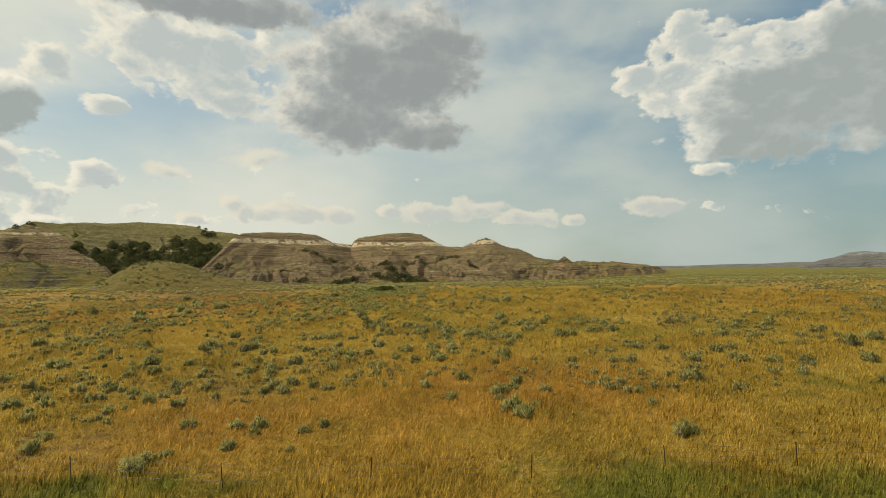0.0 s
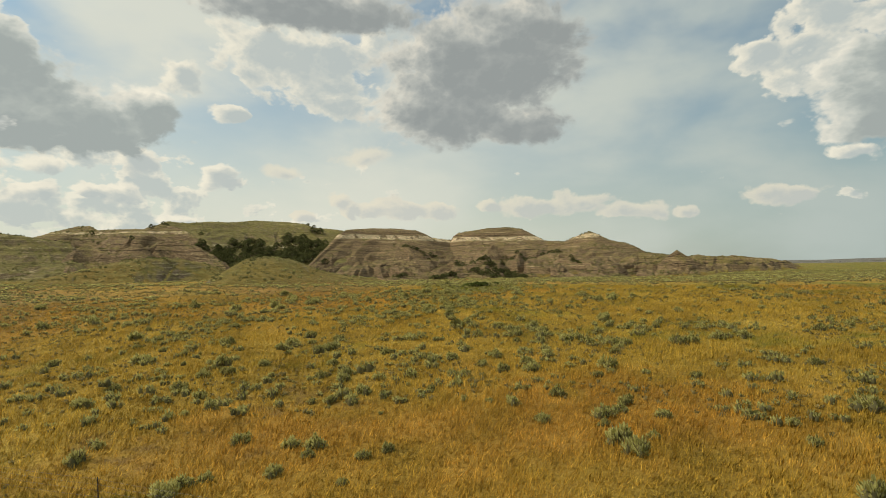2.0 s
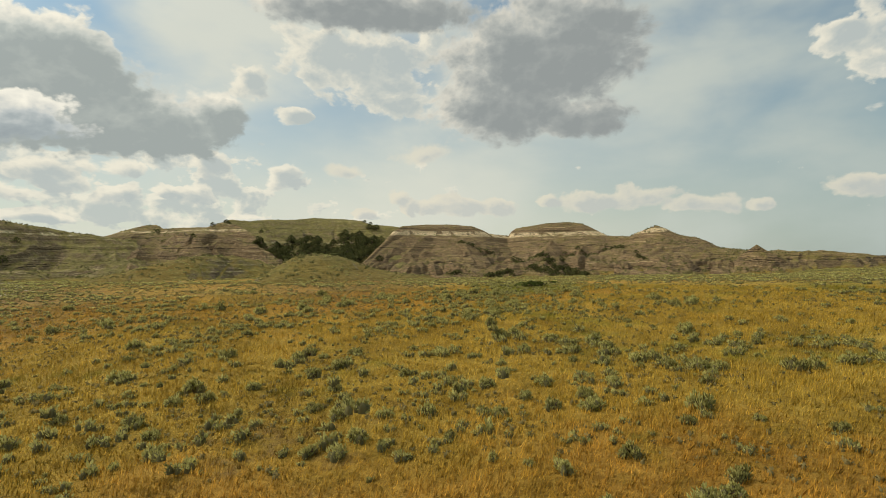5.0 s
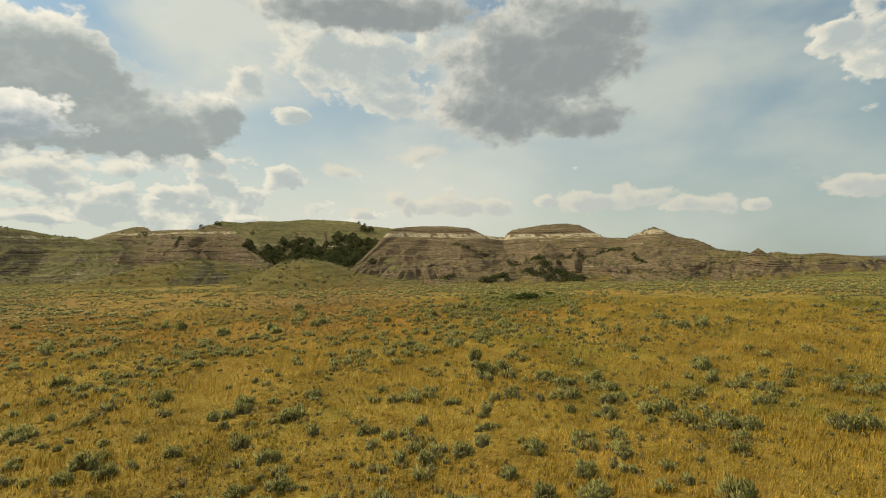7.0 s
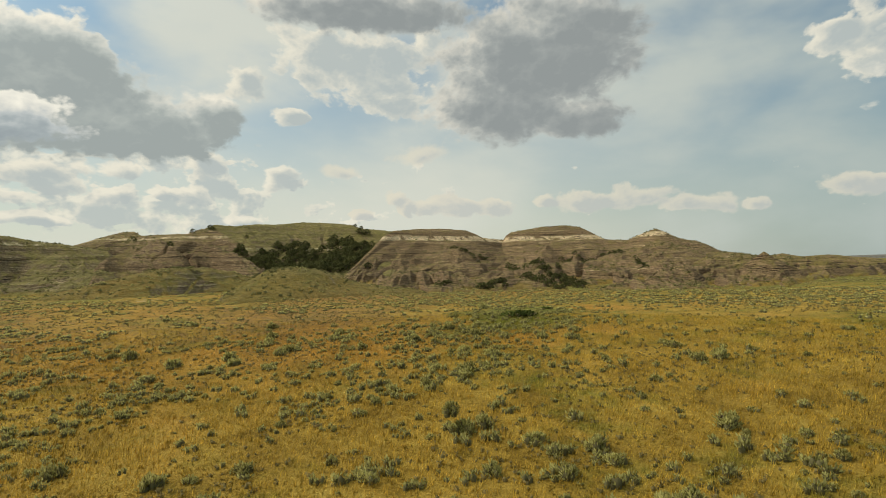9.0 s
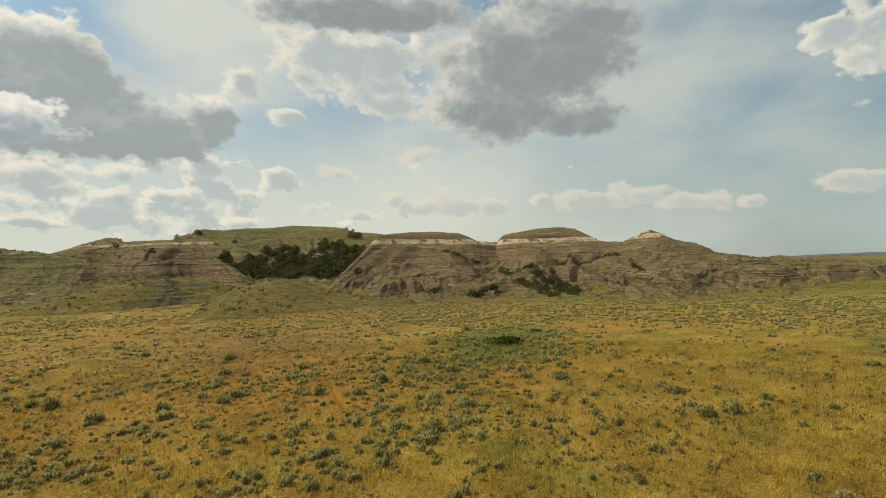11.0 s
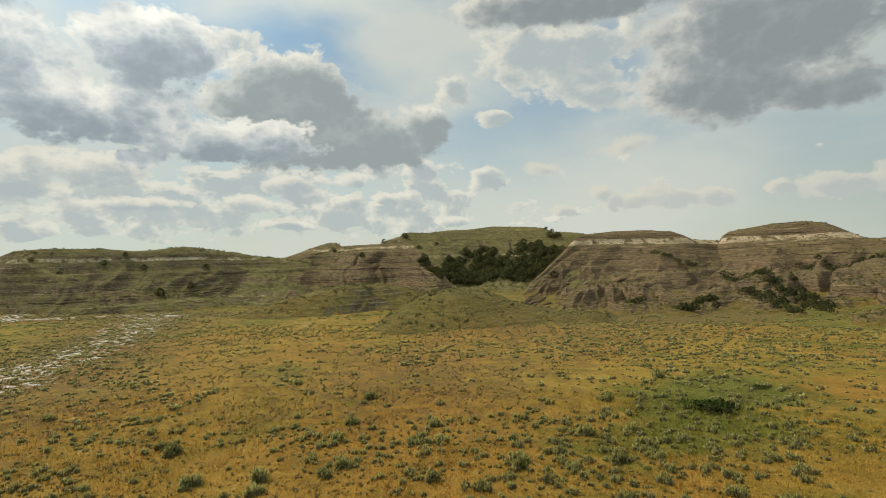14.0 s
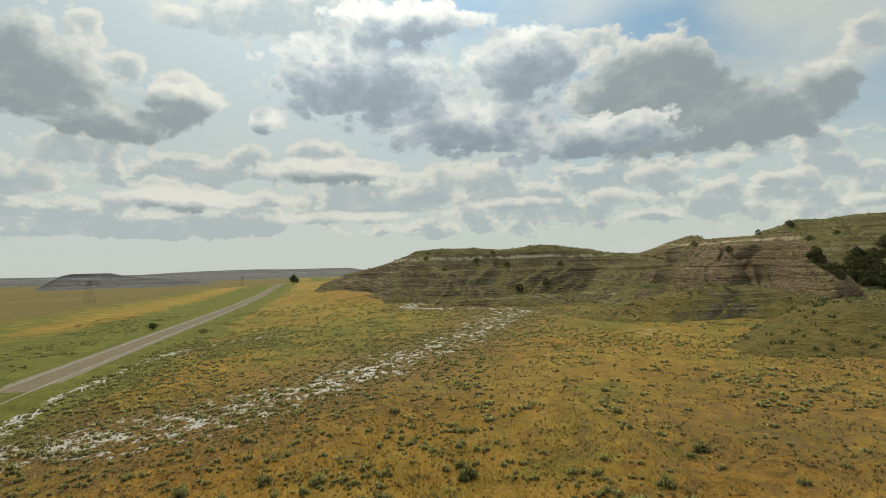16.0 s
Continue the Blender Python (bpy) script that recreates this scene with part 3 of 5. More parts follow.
HILLS["ridge"] = Hill([(55, 262, 17), (53.4, 266, 25.6), (52.2, 264, 24.4), (51.0, 261, 24.3), (49.7, 259, 26.0), (48.8, 257, 27.5), (47.0, 254, 29.6), (46.0, 252, 29.6), (45.4, 251, 28.4),
                       (43.7, 274, 30.4), (41.6, 299, 32.6), (40.3, 316, 35.9), (38.8, 316, 35), (37.2, 308, 29), (35.6, 300, 20), (33.9, 292, 12), (32, 285, 4)],
                      ([32, 36, 41, 46, 55], [50, 80, 140, 165, 130]), 90.0, STEEP, 4.0, 1.15, 36.0, 37.0, 1.0, ([33, 36, 40.3, 41.6, 43.7, 46, 50, 53.4], [1.1, 1.12, 1.25, 1.28, 1.42, 1.66, 1.56, 1.5]))
HILLS["west_hill"] = Hill([(85.5, 470, 6), (82.4, 440, 15.4), (80.2, 415, 21.5), (78.5, 388, 23.8), (75, 345, 27.8), (73.1, 321, 30.4), (72.2, 318, 32), (71.3, 315, 34.4), (69.3, 318, 35.2), (65.1, 323, 35.2),
                           (63.0, 325, 34.2), (61.5, 327, 34.6), (59.7, 329, 36.0), (58.3, 332, 36.1), (56.3, 334, 34.2), (54.6, 338, 33.0), (53.1, 340, 30.9), (51.9, 338, 30.2),
                           (50.2, 336, 28.5), (48, 334, 26), (45, 334, 15)],
                          ([45, 55, 74, 80, 86], [100, 68, 60, 60, 40]), 110.0, SLOPE, 5.0, 0.8, 30.0, 51.0, 0.9)
HILLS["mound"] = Hill([(59, 160, 3), (54.5, 164, 6), (51.5, 166, 9.0), (47.5, 172, 11.9), (44.6, 175, 14.2), (42.1, 178, 14.9), (39.5, 181, 14.5), (37.3, 183, 12.9), (35.7, 188, 11.0), (34, 192, 9), (31, 196, 5)],
                      ([31, 36, 40, 45, 59], [46, 36, 24, 40, 50]), 40.0, ROUND, 3.5, 0.2, 18.0, 61.0, 0.2, 1.34)
HILLS["green_mound"] = Hill([(41, 176, 3), (38.5, 177, 6.0),  (35.7, 182, 11.2), (34.0, 187, 14.2), (31.7, 190, 14.8), (29.4, 193, 13.9), (27.6, 195, 11.8), (25.5, 197, 9), (23, 200, 7.2), (20, 203, 6), (16.5, 205, 3.5)],
                            44.0, 26.0, ROUND, 3.6, 0.10, 18.0, 71.0, 0.0)
HILLS["low_knoll"] = Hill([(71.5, 286, 5), (69, 286, 11), (66.5, 284, 15), (63.5, 284, 15.5), (61, 282, 12.5), (58.5, 280, 5)], 24.0, 30.0, SLOPE, 4.5, 0.5, 14.0, 81.0, 0.6)
HILLS["east_cone"] = Hill([(-10.0, 292, 4), (-12.0, 290, 10), (-13.2, 287, 14.5), (-13.9, 285, 17.0), (-14.7, 286, 14), (-16.2, 288, 9.5), (-18.4, 290, 4)],
                          46.0, 45.0, SLOPE, 1.5, 0.5, 16.0, 121.0, 0.6)
BROKEN = ([0, 0.1, 0.3, 0.6, 0.85, 1.0, 1.3], [0, 0.08, 0.26, 0.46, 0.72, 1.0, 1.05])
HILLS["east_apron"] = Hill([(-5, 470, 10), (-8, 475, 20), (-10.2, 478, 20.5), (-12.3, 480, 18.0), (-14, 480, 15.0), (-15.3, 480, 17.2), (-16.8, 480, 14.5), (-18.7, 480, 15.5), (-20.4, 478, 13.5), (-21.8, 475, 12.4), (-23, 470, 9), (-26, 465, 3)],
                           215.0, 80.0, BROKEN, 2.0, 0.75, 30.0, 131.0, 1.0)
HILLS["far_knolls"] = Hill([(-11, 520, 6), (-13.5, 520, 13), (-15.5, 520, 15.5), (-17.5, 520, 14.0), (-18.8, 520, 15.5), (-20.3, 520, 14.3), (-21.2, 520, 10), (-22.2, 520, 5)],
                           70.0, 90.0, STEEP, 4.0, 0.5, 30.0, 91.0, 1.0)
HILLS["east_hill"] = Hill([(-33, 950, 4), (-35.2, 950, 15), (-36.8, 950, 20), (-38.0, 950, 27), (-39.0, 950, 28), (-41, 950, 24), (-46, 950, 27), (-52, 950, 20), (-58, 950, 5)],
                          190.0, 200.0, STEEP, 3.0, 0.5, 60.0, 97.0, 1.0)
HILLS["east_bluffs"] = Hill([(-12, 2600, 4), (-18, 2600, 14), (-22, 2600, 17), (-24.5, 2600, 16), (-26, 2600, 18), (-29, 2600, 20), (-31, 2600, 19), (-33, 2600, 23), (-36, 2600, 22), (-44, 2600, 25), (-60, 2600, 22), (-75, 2600, 4)],
                            400.0, 600.0, STEEP, 2.0, 0.5, 200.0, 101.0, 0.0)
HILLS["west_bluffs"] = Hill([(80, 3000, 4), (84, 3000, 46), (87, 3000, 47), (90, 3000, 46), (93.2, 3000, 50), (97, 3000, 48), (100, 3000, 44), (103.5, 3000, 36), (109.5, 3000, 34), (114, 3000, 36), (125, 3000, 40), (140, 3000, 4)],
                            500.0, 600.0, STEEP, 1.0, 0.5, 200.0, 107.0, 0.0)
HILLS["west_table"] = Hill([(111.5, 1500, 3), (110, 1500, 27), (108.6, 1500, 33), (108.0, 1500, 36), (105.2, 1500, 36), (104.2, 1500, 30), (102.5, 1500, 24), (98, 1500, 12), (95, 1500, 3)],
                           140.0, 160.0, BUTTE, 1.0, 0.5, 60.0, 113.0, 0.5)


def land_z(x, y):
    """The height of the land, hills and all."""
    z = ground_z(x, y)
    a, r = polar(x, y)
    for hill in HILLS.values():
        inside = (a > hill.a[0]) & (a < hill.a[-1]) & (r < hill.r.max() + hill.back)
        z = np.where(inside, np.maximum(z, hill.height(a, r)), z)
    return z


WASHES = [([-84, -88, -90, -95, -101, -111, -118, -138, -163, -200], [20, 40, 52, 60, 71, 81, 88, 106, 124, 146], 11.0, 0.53),
          ([-90, -99, -114, -128, -152, -176, -190], [25.5, 26, 26.5, 28, 30, 40, 56], 2.6, 0.62),
          ([-200, -212, -222, -230, -240, -262], [158, 156, 146, 132, 114, 122], 5.0, 0.66)]


def wash_near(x, y, xs, ys):
    """How far a place lies from the line of a wash."""
    best = np.full(np.shape(x), 1e9)
    for ax, ay, bx, by in zip(xs, ys, xs[1:], ys[1:]):
        t = np.clip(((x - ax) * (bx - ax) + (y - ay) * (by - ay)) / ((bx - ax) ** 2 + (by - ay) ** 2), 0, 1)
        best = np.minimum(best, np.hypot(x - ax - t * (bx - ax), y - ay - t * (by - ay)))
    return best


def blob(x, y, cx, cy, rx, ry):
    return np.exp(-(((x - cx) / rx) ** 2 + ((y - cy) / ry) ** 2))


def cover(x, y):
    """What grows: rust-red grass, green growth, bare clay, salt crust, each from 0 to 1."""
    x, y = np.asarray(x, float), np.asarray(y, float)
    big = fbm(x / 34 + 3, y / 34 + 8, 3)
    rust = 0.36 + 0.10 * ease(-20, -60, x) + 0.9 * (big - 0.5) + 0.5 * blob(x, y, 9, 42, 12, 9) + 0.3 * blob(x, y, -12, 34, 12, 6)
    rust = rust - 0.45 * ease(-40, -90, y - road_y(x)) * ease(-60, -120, x)
    green = 0.14 + 0.22 * ease(-100, -160, x) * ease(-300, -200, x) + 0.75 * blob(x, y, -14, 128, 9, 22) + 0.5 * blob(x, y, -15, 24.5, 9, 2.2) + 0.55 * blob(x, y, 14, 23.5, 9, 3.0)
    green = green + 0.45 * blob(x, y, 24, 62, 16, 7) + 0.12 * ease(150, 190, y) + 0.25 * blob(x, y, 40, 120, 30, 25)
    verge = np.abs(y - road_y(x))
    south = y < road_y(x)
    green = green + 1.1 * ease(np.where(south, 60, 24), np.where(south, 16, 10), verge) * ease(0, -60, x) + 0.04 * ease(-10, -60, x) + 0.45 * ease(190, 270, y) * ease(-150, -60, x) + 0.16 * ease(-80, -190, x) * ease(130, 60, y) * ease(-20, 20, y - road_y(x))
    far = ease(350, 700, np.hypot(x, y))
    green = green + far * (0.9 * (fbm(x / 160, y / 40, 3) - 0.5)) + 0.5 * blob(x, y - road_y(x), -190, -75, 110, 16) + 0.48 * ease(-50, -110, y - road_y(x)) * ease(-60, -120, x) + 0.05 * ease(65, 105, y)
    bare = 0.12 + 0.06 * ease(-30, -70, x) + 0.12 * ease(140, 175, y) + 0.32 * ease(60, 150, y) * ease(-10, -40, x) * ease(-130, -60, x) + 0.35 * blob(x, y, -16, 42, 9, 7) + 0.3 * blob(x, y, -22, 30, 8, 5)
    # the last blob darkens the ground as cloud shade would, through clay colour
    bare = bare + 0.25 * ease(190, 270, y) + 0.50 * ease(-60, -130, y - road_y(x)) * ease(-100, -200, x) + 0.22 * blob(x, y, -45, 112, 32, 26)
    salt = 0.30 * blob(x, y, -225, 158, 22, 12) + 0.5 * blob(x, y, -262, 124, 16, 5) + 0.34 * blob(x, y, -128, 158, 14, 8) + 0.22 * blob(x, y, -148, 122, 9, 12)
    for xs, ys, wide, much in WASHES:
        d = wash_near(x, y, xs, ys) + 7.0 * (fbm(x / 8, y / 8, 4) - 0.5)
        salt = np.maximum(salt, much * np.exp(-((d / wide) ** 2)))
        bare = bare + 0.55 * np.exp(-((d / (wide * 2.6)) ** 2))
    bare = bare * (1 - 0.9 * ease(np.where(south, 60, 22), np.where(south, 25, 12), verge) * ease(0, -60, x))
    return np.clip(np.stack([rust, green, bare, salt], -1), 0, 1)


def mesh_of(name, verts, faces, mats, smooth=True, cover_of=None, normals=None, slots=None):
    data = bpy.data.meshes.new(name)
    verts, faces = np.asarray(verts, np.float32), np.asarray(faces, np.int32)
    k = faces.shape[1]
    data.vertices.add(len(verts)), data.loops.add(faces.size), data.polygons.add(len(faces))
    data.vertices.foreach_set("co", verts.ravel())
    data.loops.foreach_set("vertex_index", faces.ravel())
    data.polygons.foreach_set("loop_start", np.arange(0, faces.size, k, dtype=np.int32))
    data.polygons.foreach_set("use_smooth", np.full(len(faces), smooth))
    if cover_of is not None:
        layer = data.attributes.new("cover", "FLOAT_COLOR", "POINT")
        layer.data.foreach_set("color", np.asarray(cover_of, np.float32).ravel())
    for m in mats:
        data.materials.append(m)
    if slots is not None:
        data.polygons.foreach_set("material_index", np.asarray(slots, np.int32))
    data.update(calc_edges=True)
    data.validate()
    if normals is not None:
        data.normals_split_custom_set_from_vertices(normals)
    return data


def grid_faces(rows, cols, closed=False):
    i, j = np.meshgrid(np.arange(rows - 1), np.arange(cols if closed else cols - 1), indexing="ij")
    a, b = i * cols + j, i * cols + (j + 1) % cols
    return np.stack([a, b, b + cols, a + cols], -1).reshape(-1, 4)


def build_ground():
    rings = np.concatenate([[0.0], np.geomspace(2.0, 4900.0, 400)])
    turn = np.radians(np.arange(0, 360, 0.6))
    rr, tt = np.meshgrid(rings, turn, indexing="ij")
    x, y = -rr * np.sin(tt), 40 + rr * np.cos(tt)
    z = ground_z(x, y)
    verge = np.abs(y - road_y(x))
    z = z - 0.12 * ease(5.2, 4.0, verge) - 0.5 * np.exp(-(((verge - 9.0) / 2.5) ** 2)) * ease(600, 300, rr)
    co = np.stack([x, y, z], -1).reshape(-1, 3)
    ob = new("ground", mesh_of("ground", co, grid_faces(*x.shape, closed=True), [TURF], True, cover(x, y).reshape(-1, 4)))
    tagged(ob, "rolling dry prairie of rust and gold grass with bare clay", "ground", kind="structure")


def build_hill(key, name, mat, label, across, along):
    hill = HILLS[key]
    a = np.linspace(hill.a[0], hill.a[-1], across)
    v = np.linspace(0, 1, along)
    aa, vv = np.meshgrid(a, v, indexing="ij")
    rc = np.interp(aa, hill.a, hill.r)
    front = np.interp(aa, *hill.front) if isinstance(hill.front, tuple) else hill.front
    reach = 1.28
    r = np.where(vv < 0.8, rc - front * reach * (1 - vv / 0.8), rc + hill.back * (vv - 0.8) / 0.2)
    z = hill.height(aa, r)
    x, y = ORIGIN[0] - r * np.sin(np.radians(aa)), ORIGIN[1] + r * np.cos(np.radians(aa))
    co = np.stack([x, y, z], -1).reshape(-1, 3)
    grown = cover(x, y).reshape(-1, 4)
    grown[:, 1] = np.clip(0.6 * grown[:, 1] + 0.05, 0, 1)
    data = mesh_of(name, co, grid_faces(across, along)[:, ::-1], [mat], True, grown)
    rise = data.attributes.new("rise", "FLOAT", "POINT")
    rise.data.foreach_set("value", (z - ground_z(x, y)).astype(np.float32).ravel())
    ob = new(name, data)
    tagged(ob, label, "hill", "badland hills", "structure")
    return ob


build_ground()
build_hill("mesa", "mesa", CLAY_WEST, "broad grassy mesa with clay slopes and a dark juniper hollow", 430, 210)
build_hill("butte_one", "butte", CLAY_BUTTE, "banded grey-brown clay butte with a pale stone ledge under its cap", 430, 210)
build_hill("butte_two", "butte", CLAY_BUTTE, "flat-topped banded clay butte joined to a small pale cone", 540, 220)
build_hill("ridge", "ridge", CLAY_RIDGE, "long brown clay ridge with banded gullied face", 430, 200)
build_hill("west_hill", "hill", CLAY_WEST, "long grassed badland hill with banded clay foot", 480, 170)
build_hill("mound", "mound", CLAY_MOUND, "low turfed mound with a dark clay cutbank", 260, 90)
build_hill("green_mound", "mound", CLAY_MOUND, "low sage-covered green mound below the buttes", 240, 90)
build_hill("low_knoll", "knoll", CLAY_RIDGE, "low bare clay knoll above the salt flat", 180, 70)
build_hill("east_cone", "knoll", CLAY_RIDGE, "small gullied clay cone at the edge of the prairie", 160, 90)
build_hill("east_apron", "hill", CLAY_RIDGE, "low broken badland slopes of banded clay", 380, 190)
build_hill("far_knolls", "knoll", CLAY_RIDGE, "distant row of small banded clay knolls", 240, 60)
build_hill("east_hill", "hill", CLAY_HAZED, "distant dark badland hill on the plain", 200, 50)
build_hill("east_bluffs", "bluff", CLAY_HAZED, "far low line of haze-blue bluffs on the horizon", 300, 40)
build_hill("west_bluffs", "bluff", CLAY_HAZED, "far long line of flat-topped bluffs on the horizon", 300, 40)
build_hill("west_table", "mesa", CLAY_HAZED, "small distant flat-topped mesa on the plain", 160, 50)

# ---- road, fence, poles ----


def part(name, bm, mat, parent=None, label=""):
    data = bpy.data.meshes.new(name)
    bm.to_mesh(data)
    bm.free()
    data.materials.append(mat)
    ob = new(name, data)
    if parent is not None:
        ob.parent = parent
    if label:
        tagged(ob, label)
    return ob


def rod(bm, a, b, wide, thin=None, sides=5):
    """A tapered rod from a to b."""
    a, b = Vector(a), Vector(b)
    turn = (b - a).to_track_quat("Z", "Y").to_matrix()
    ends = []
    for end, size in ((a, wide), (b, wide if thin is None else thin)):
        ends.append([bm.verts.new(end + turn @ Vector((size * math.cos(6.2832 * k / sides), size * math.sin(6.2832 * k / sides), 0))) for k in range(sides)])
    for k in range(sides):
        bm.faces.new((ends[0][k], ends[0][(k + 1) % sides], ends[1][(k + 1) % sides], ends[1][k]))
    bm.faces.new(ends[1])
    bm.faces.new(ends[0][::-1])


def box(bm, x0, x1, y0, y1, z0, z1):
    v = [bm.verts.new((x, y, z)) for z in (z0, z1) for y in (y0, y1) for x in (x0, x1)]
    for f in ((0, 2, 3, 1), (4, 5, 7, 6), (0, 1, 5, 4), (2, 6, 7, 3), (0, 4, 6, 2), (1, 3, 7, 5)):
        bm.faces.new([v[k] for k in f])


def ribbon(name, offset, wide, lift, mat, parent=None, dashes=0.0, x0=-1100.0, x1=300.0):
    """A strip of the road, at an offset across it."""
    xs = np.arange(x0, x1, 3.0)
    cy = np.convolve(np.pad(road_y(xs), 12, mode="edge"), np.ones(25) / 25, "valid")
    slope = np.gradient(cy, xs)
    nx, ny = -slope / np.hypot(slope, 1), 1 / np.hypot(slope, 1)
    base = ground_z(xs, cy)
    base = np.convolve(np.pad(base, 8, mode="edge"), np.ones(17) / 17, "valid") + 0.10
    rows, faces = [], []
    for k in range(len(xs)):
        for side in (-0.5, 0.5):
            o = offset + side * wide
            rows.append((xs[k] + nx[k] * o, cy[k] + ny[k] * o, base[k] + lift - 0.015 * abs(o)))
            rows.append((rows[-1][0], rows[-1][1], rows[-1][2] - (0.35 if lift < 0.02 else 0.002)))
    for k in range(len(xs) - 1):
        if dashes and (xs[k] % 12.0) >= dashes:
            continue
        a = 4 * k
        faces += [(a, a + 4, a + 6, a + 2), (a + 2, a + 6, a + 7, a + 3), (a + 1, a + 5, a + 4, a)]
    ob = new(name, mesh_of(name, rows, faces, [mat], False))
    ob.parent = parent
    return ob


road = tagged(ribbon("road", 0.0, 7.6, 0.0, ASPHALT), "straight two-lane worn grey asphalt road across the prairie", "road", kind="structure")
ribbon("edge_line", -3.3, 0.16, 0.006, PAINT_WHITE, road)
ribbon("edge_line", 3.3, 0.16, 0.006, PAINT_WHITE, road)
ribbon("centre_line", 0.0, 0.14, 0.006, PAINT_YELLOW, road, 4.5)
shoulder = tagged(ribbon("shoulder", 4.5, 1.4, -0.03, GRAVEL), "pale gravel shoulder beside the asphalt road", "shoulder", kind="structure")
tagged(ribbon("shoulder", -4.5, 1.4, -0.03, GRAVEL), "pale gravel shoulder beside the asphalt road", "shoulder", kind="structure")


def build_fence():
    fence = tagged(new("fence"), "barbed wire fence on thin rusty steel posts", "fence")
    xs = [-45.0, -38.4, -31.6, -24.9, -17.7, -10.1, -3.45, 3.85, 10.3, 16.5, 23.2, 30.0, 36.9, 43.5]
    ys = [28.2, 27.8, 27.2, 26.6, 25.9, 24.8, 24.9, 25.1, 25.9, 25.9, 26.3, 26.8, 27.3, 27.9]
    rnd = random.Random(5)
    tops = []
    bm = bmesh.new()
    box(bm, -0.022, 0.022, -0.004, 0.004, -0.5, 1.12)
    box(bm, -0.004, 0.004, 0.004, 0.034, -0.5, 1.12)
    for k in range(9):
        box(bm, -0.010, 0.010, -0.011, -0.004, 0.12 + 0.11 * k, 0.15 + 0.11 * k)
    box(bm, -0.022, 0.022, -0.007, 0.007, 0.98, 1.125)
    bm.faces.ensure_lookup_table()
    first = part("post", bm, STEEL, fence)
    for k, (x, y) in enumerate(zip(xs, ys)):
        z = float(ground_z(x, y))
        ob = first if k == 0 else new("post", first.data)
        ob.parent = fence
        ob.matrix_basis = pose(x, y, z, rnd.uniform(-3, 3), rnd.uniform(-4, 4), rnd.uniform(-20, 20))
        tops.append((x, y, z))
    for h in (0.32, 0.58, 0.82, 1.05):
        bm = bmesh.new()
        for (ax, ay, az_), (bx, by, bz) in zip(tops, tops[1:]):
            sag = [(ax + (bx - ax) * t, ay + (by - ay) * t - 0.012, az_ + (bz - az_) * t + h - 0.05 * 4 * t * (1 - t)) for t in (0, 0.25, 0.5, 0.75, 1)]
            for p, q in zip(sag, sag[1:]):
                rod(bm, p, q, 0.0035, sides=4)
            for k in range(1, 40):
                t = k / 40
                p = (ax + (bx - ax) * t, ay + (by - ay) * t - 0.012, az_ + (bz - az_) * t + h - 0.05 * 4 * t * (1 - t))
                rod(bm, (p[0], p[1] - 0.02, p[2] - 0.018), (p[0], p[1] + 0.02, p[2] + 0.018), 0.003, sides=3)
        part("wire", bm, WIRE, fence)


build_fence()


def build_pylon(x, y, tall):
    """A lattice power pylon with two arms."""
    thing = tagged(new("power_pylon"), "thin grey steel lattice power pylon on the plain", "pylon", "power pylons")
    bm = bmesh.new()
    foot, top = 0.16 * tall, 0.035 * tall
    levels = [0, 0.2, 0.38, 0.54, 0.68, 0.8, 0.9, 1.0]
    for sx in (-1, 1):
        for sy in (-1, 1):
            rod(bm, (sx * foot, sy * foot, 0), (sx * top, sy * top, tall), 0.09, 0.06, 4)
    for l0, l1 in zip(levels, levels[1:]):
        w0, w1 = foot + (top - foot) * l0, foot + (top - foot) * l1
        for s in (-1, 1):
            rod(bm, (-w0, s * w0, l0 * tall), (w1, s * w1, l1 * tall), 0.04, sides=4)
            rod(bm, (w0, s * w0, l0 * tall), (-w1, s * w1, l1 * tall), 0.04, sides=4)
            rod(bm, (s * w0, -w0, l0 * tall), (s * w1, w1, l1 * tall), 0.04, sides=4)
            rod(bm, (s * w0, w0, l0 * tall), (s * w1, -w1, l1 * tall), 0.04, sides=4)
    part("tower", bm, WIRE, thing)
    for h in (0.78, 0.95):
        bm = bmesh.new()
        reach = 0.24 * tall
        rod(bm, (-reach, 0, h * tall), (reach, 0, h * tall), 0.10, sides=4)
        rod(bm, (-reach, 0, h * tall), (0, 0, (h + 0.05) * tall), 0.06, sides=4)
        rod(bm, (reach, 0, h * tall), (0, 0, (h + 0.05) * tall), 0.06, sides=4)
        arm = part("arm", bm, WIRE, thing)
        for sx in (-1, -0.5, 0.5, 1):
            bm = bmesh.new()
            rod(bm, (sx * reach, 0, h * tall), (sx * reach, 0, (h - 0.07) * tall), 0.09, sides=5)
            part("insulator", bm, PAINT_WHITE, arm)
    thing.matrix_basis = pose(x, y, float(ground_z(x, y)), 0, 0, 70)


build_pylon(-523.0, -102.0, 19.0)
build_pylon(-1150.0, -40.0, 19.0)

# ---- plants ----
RND = np.random.RandomState(11)


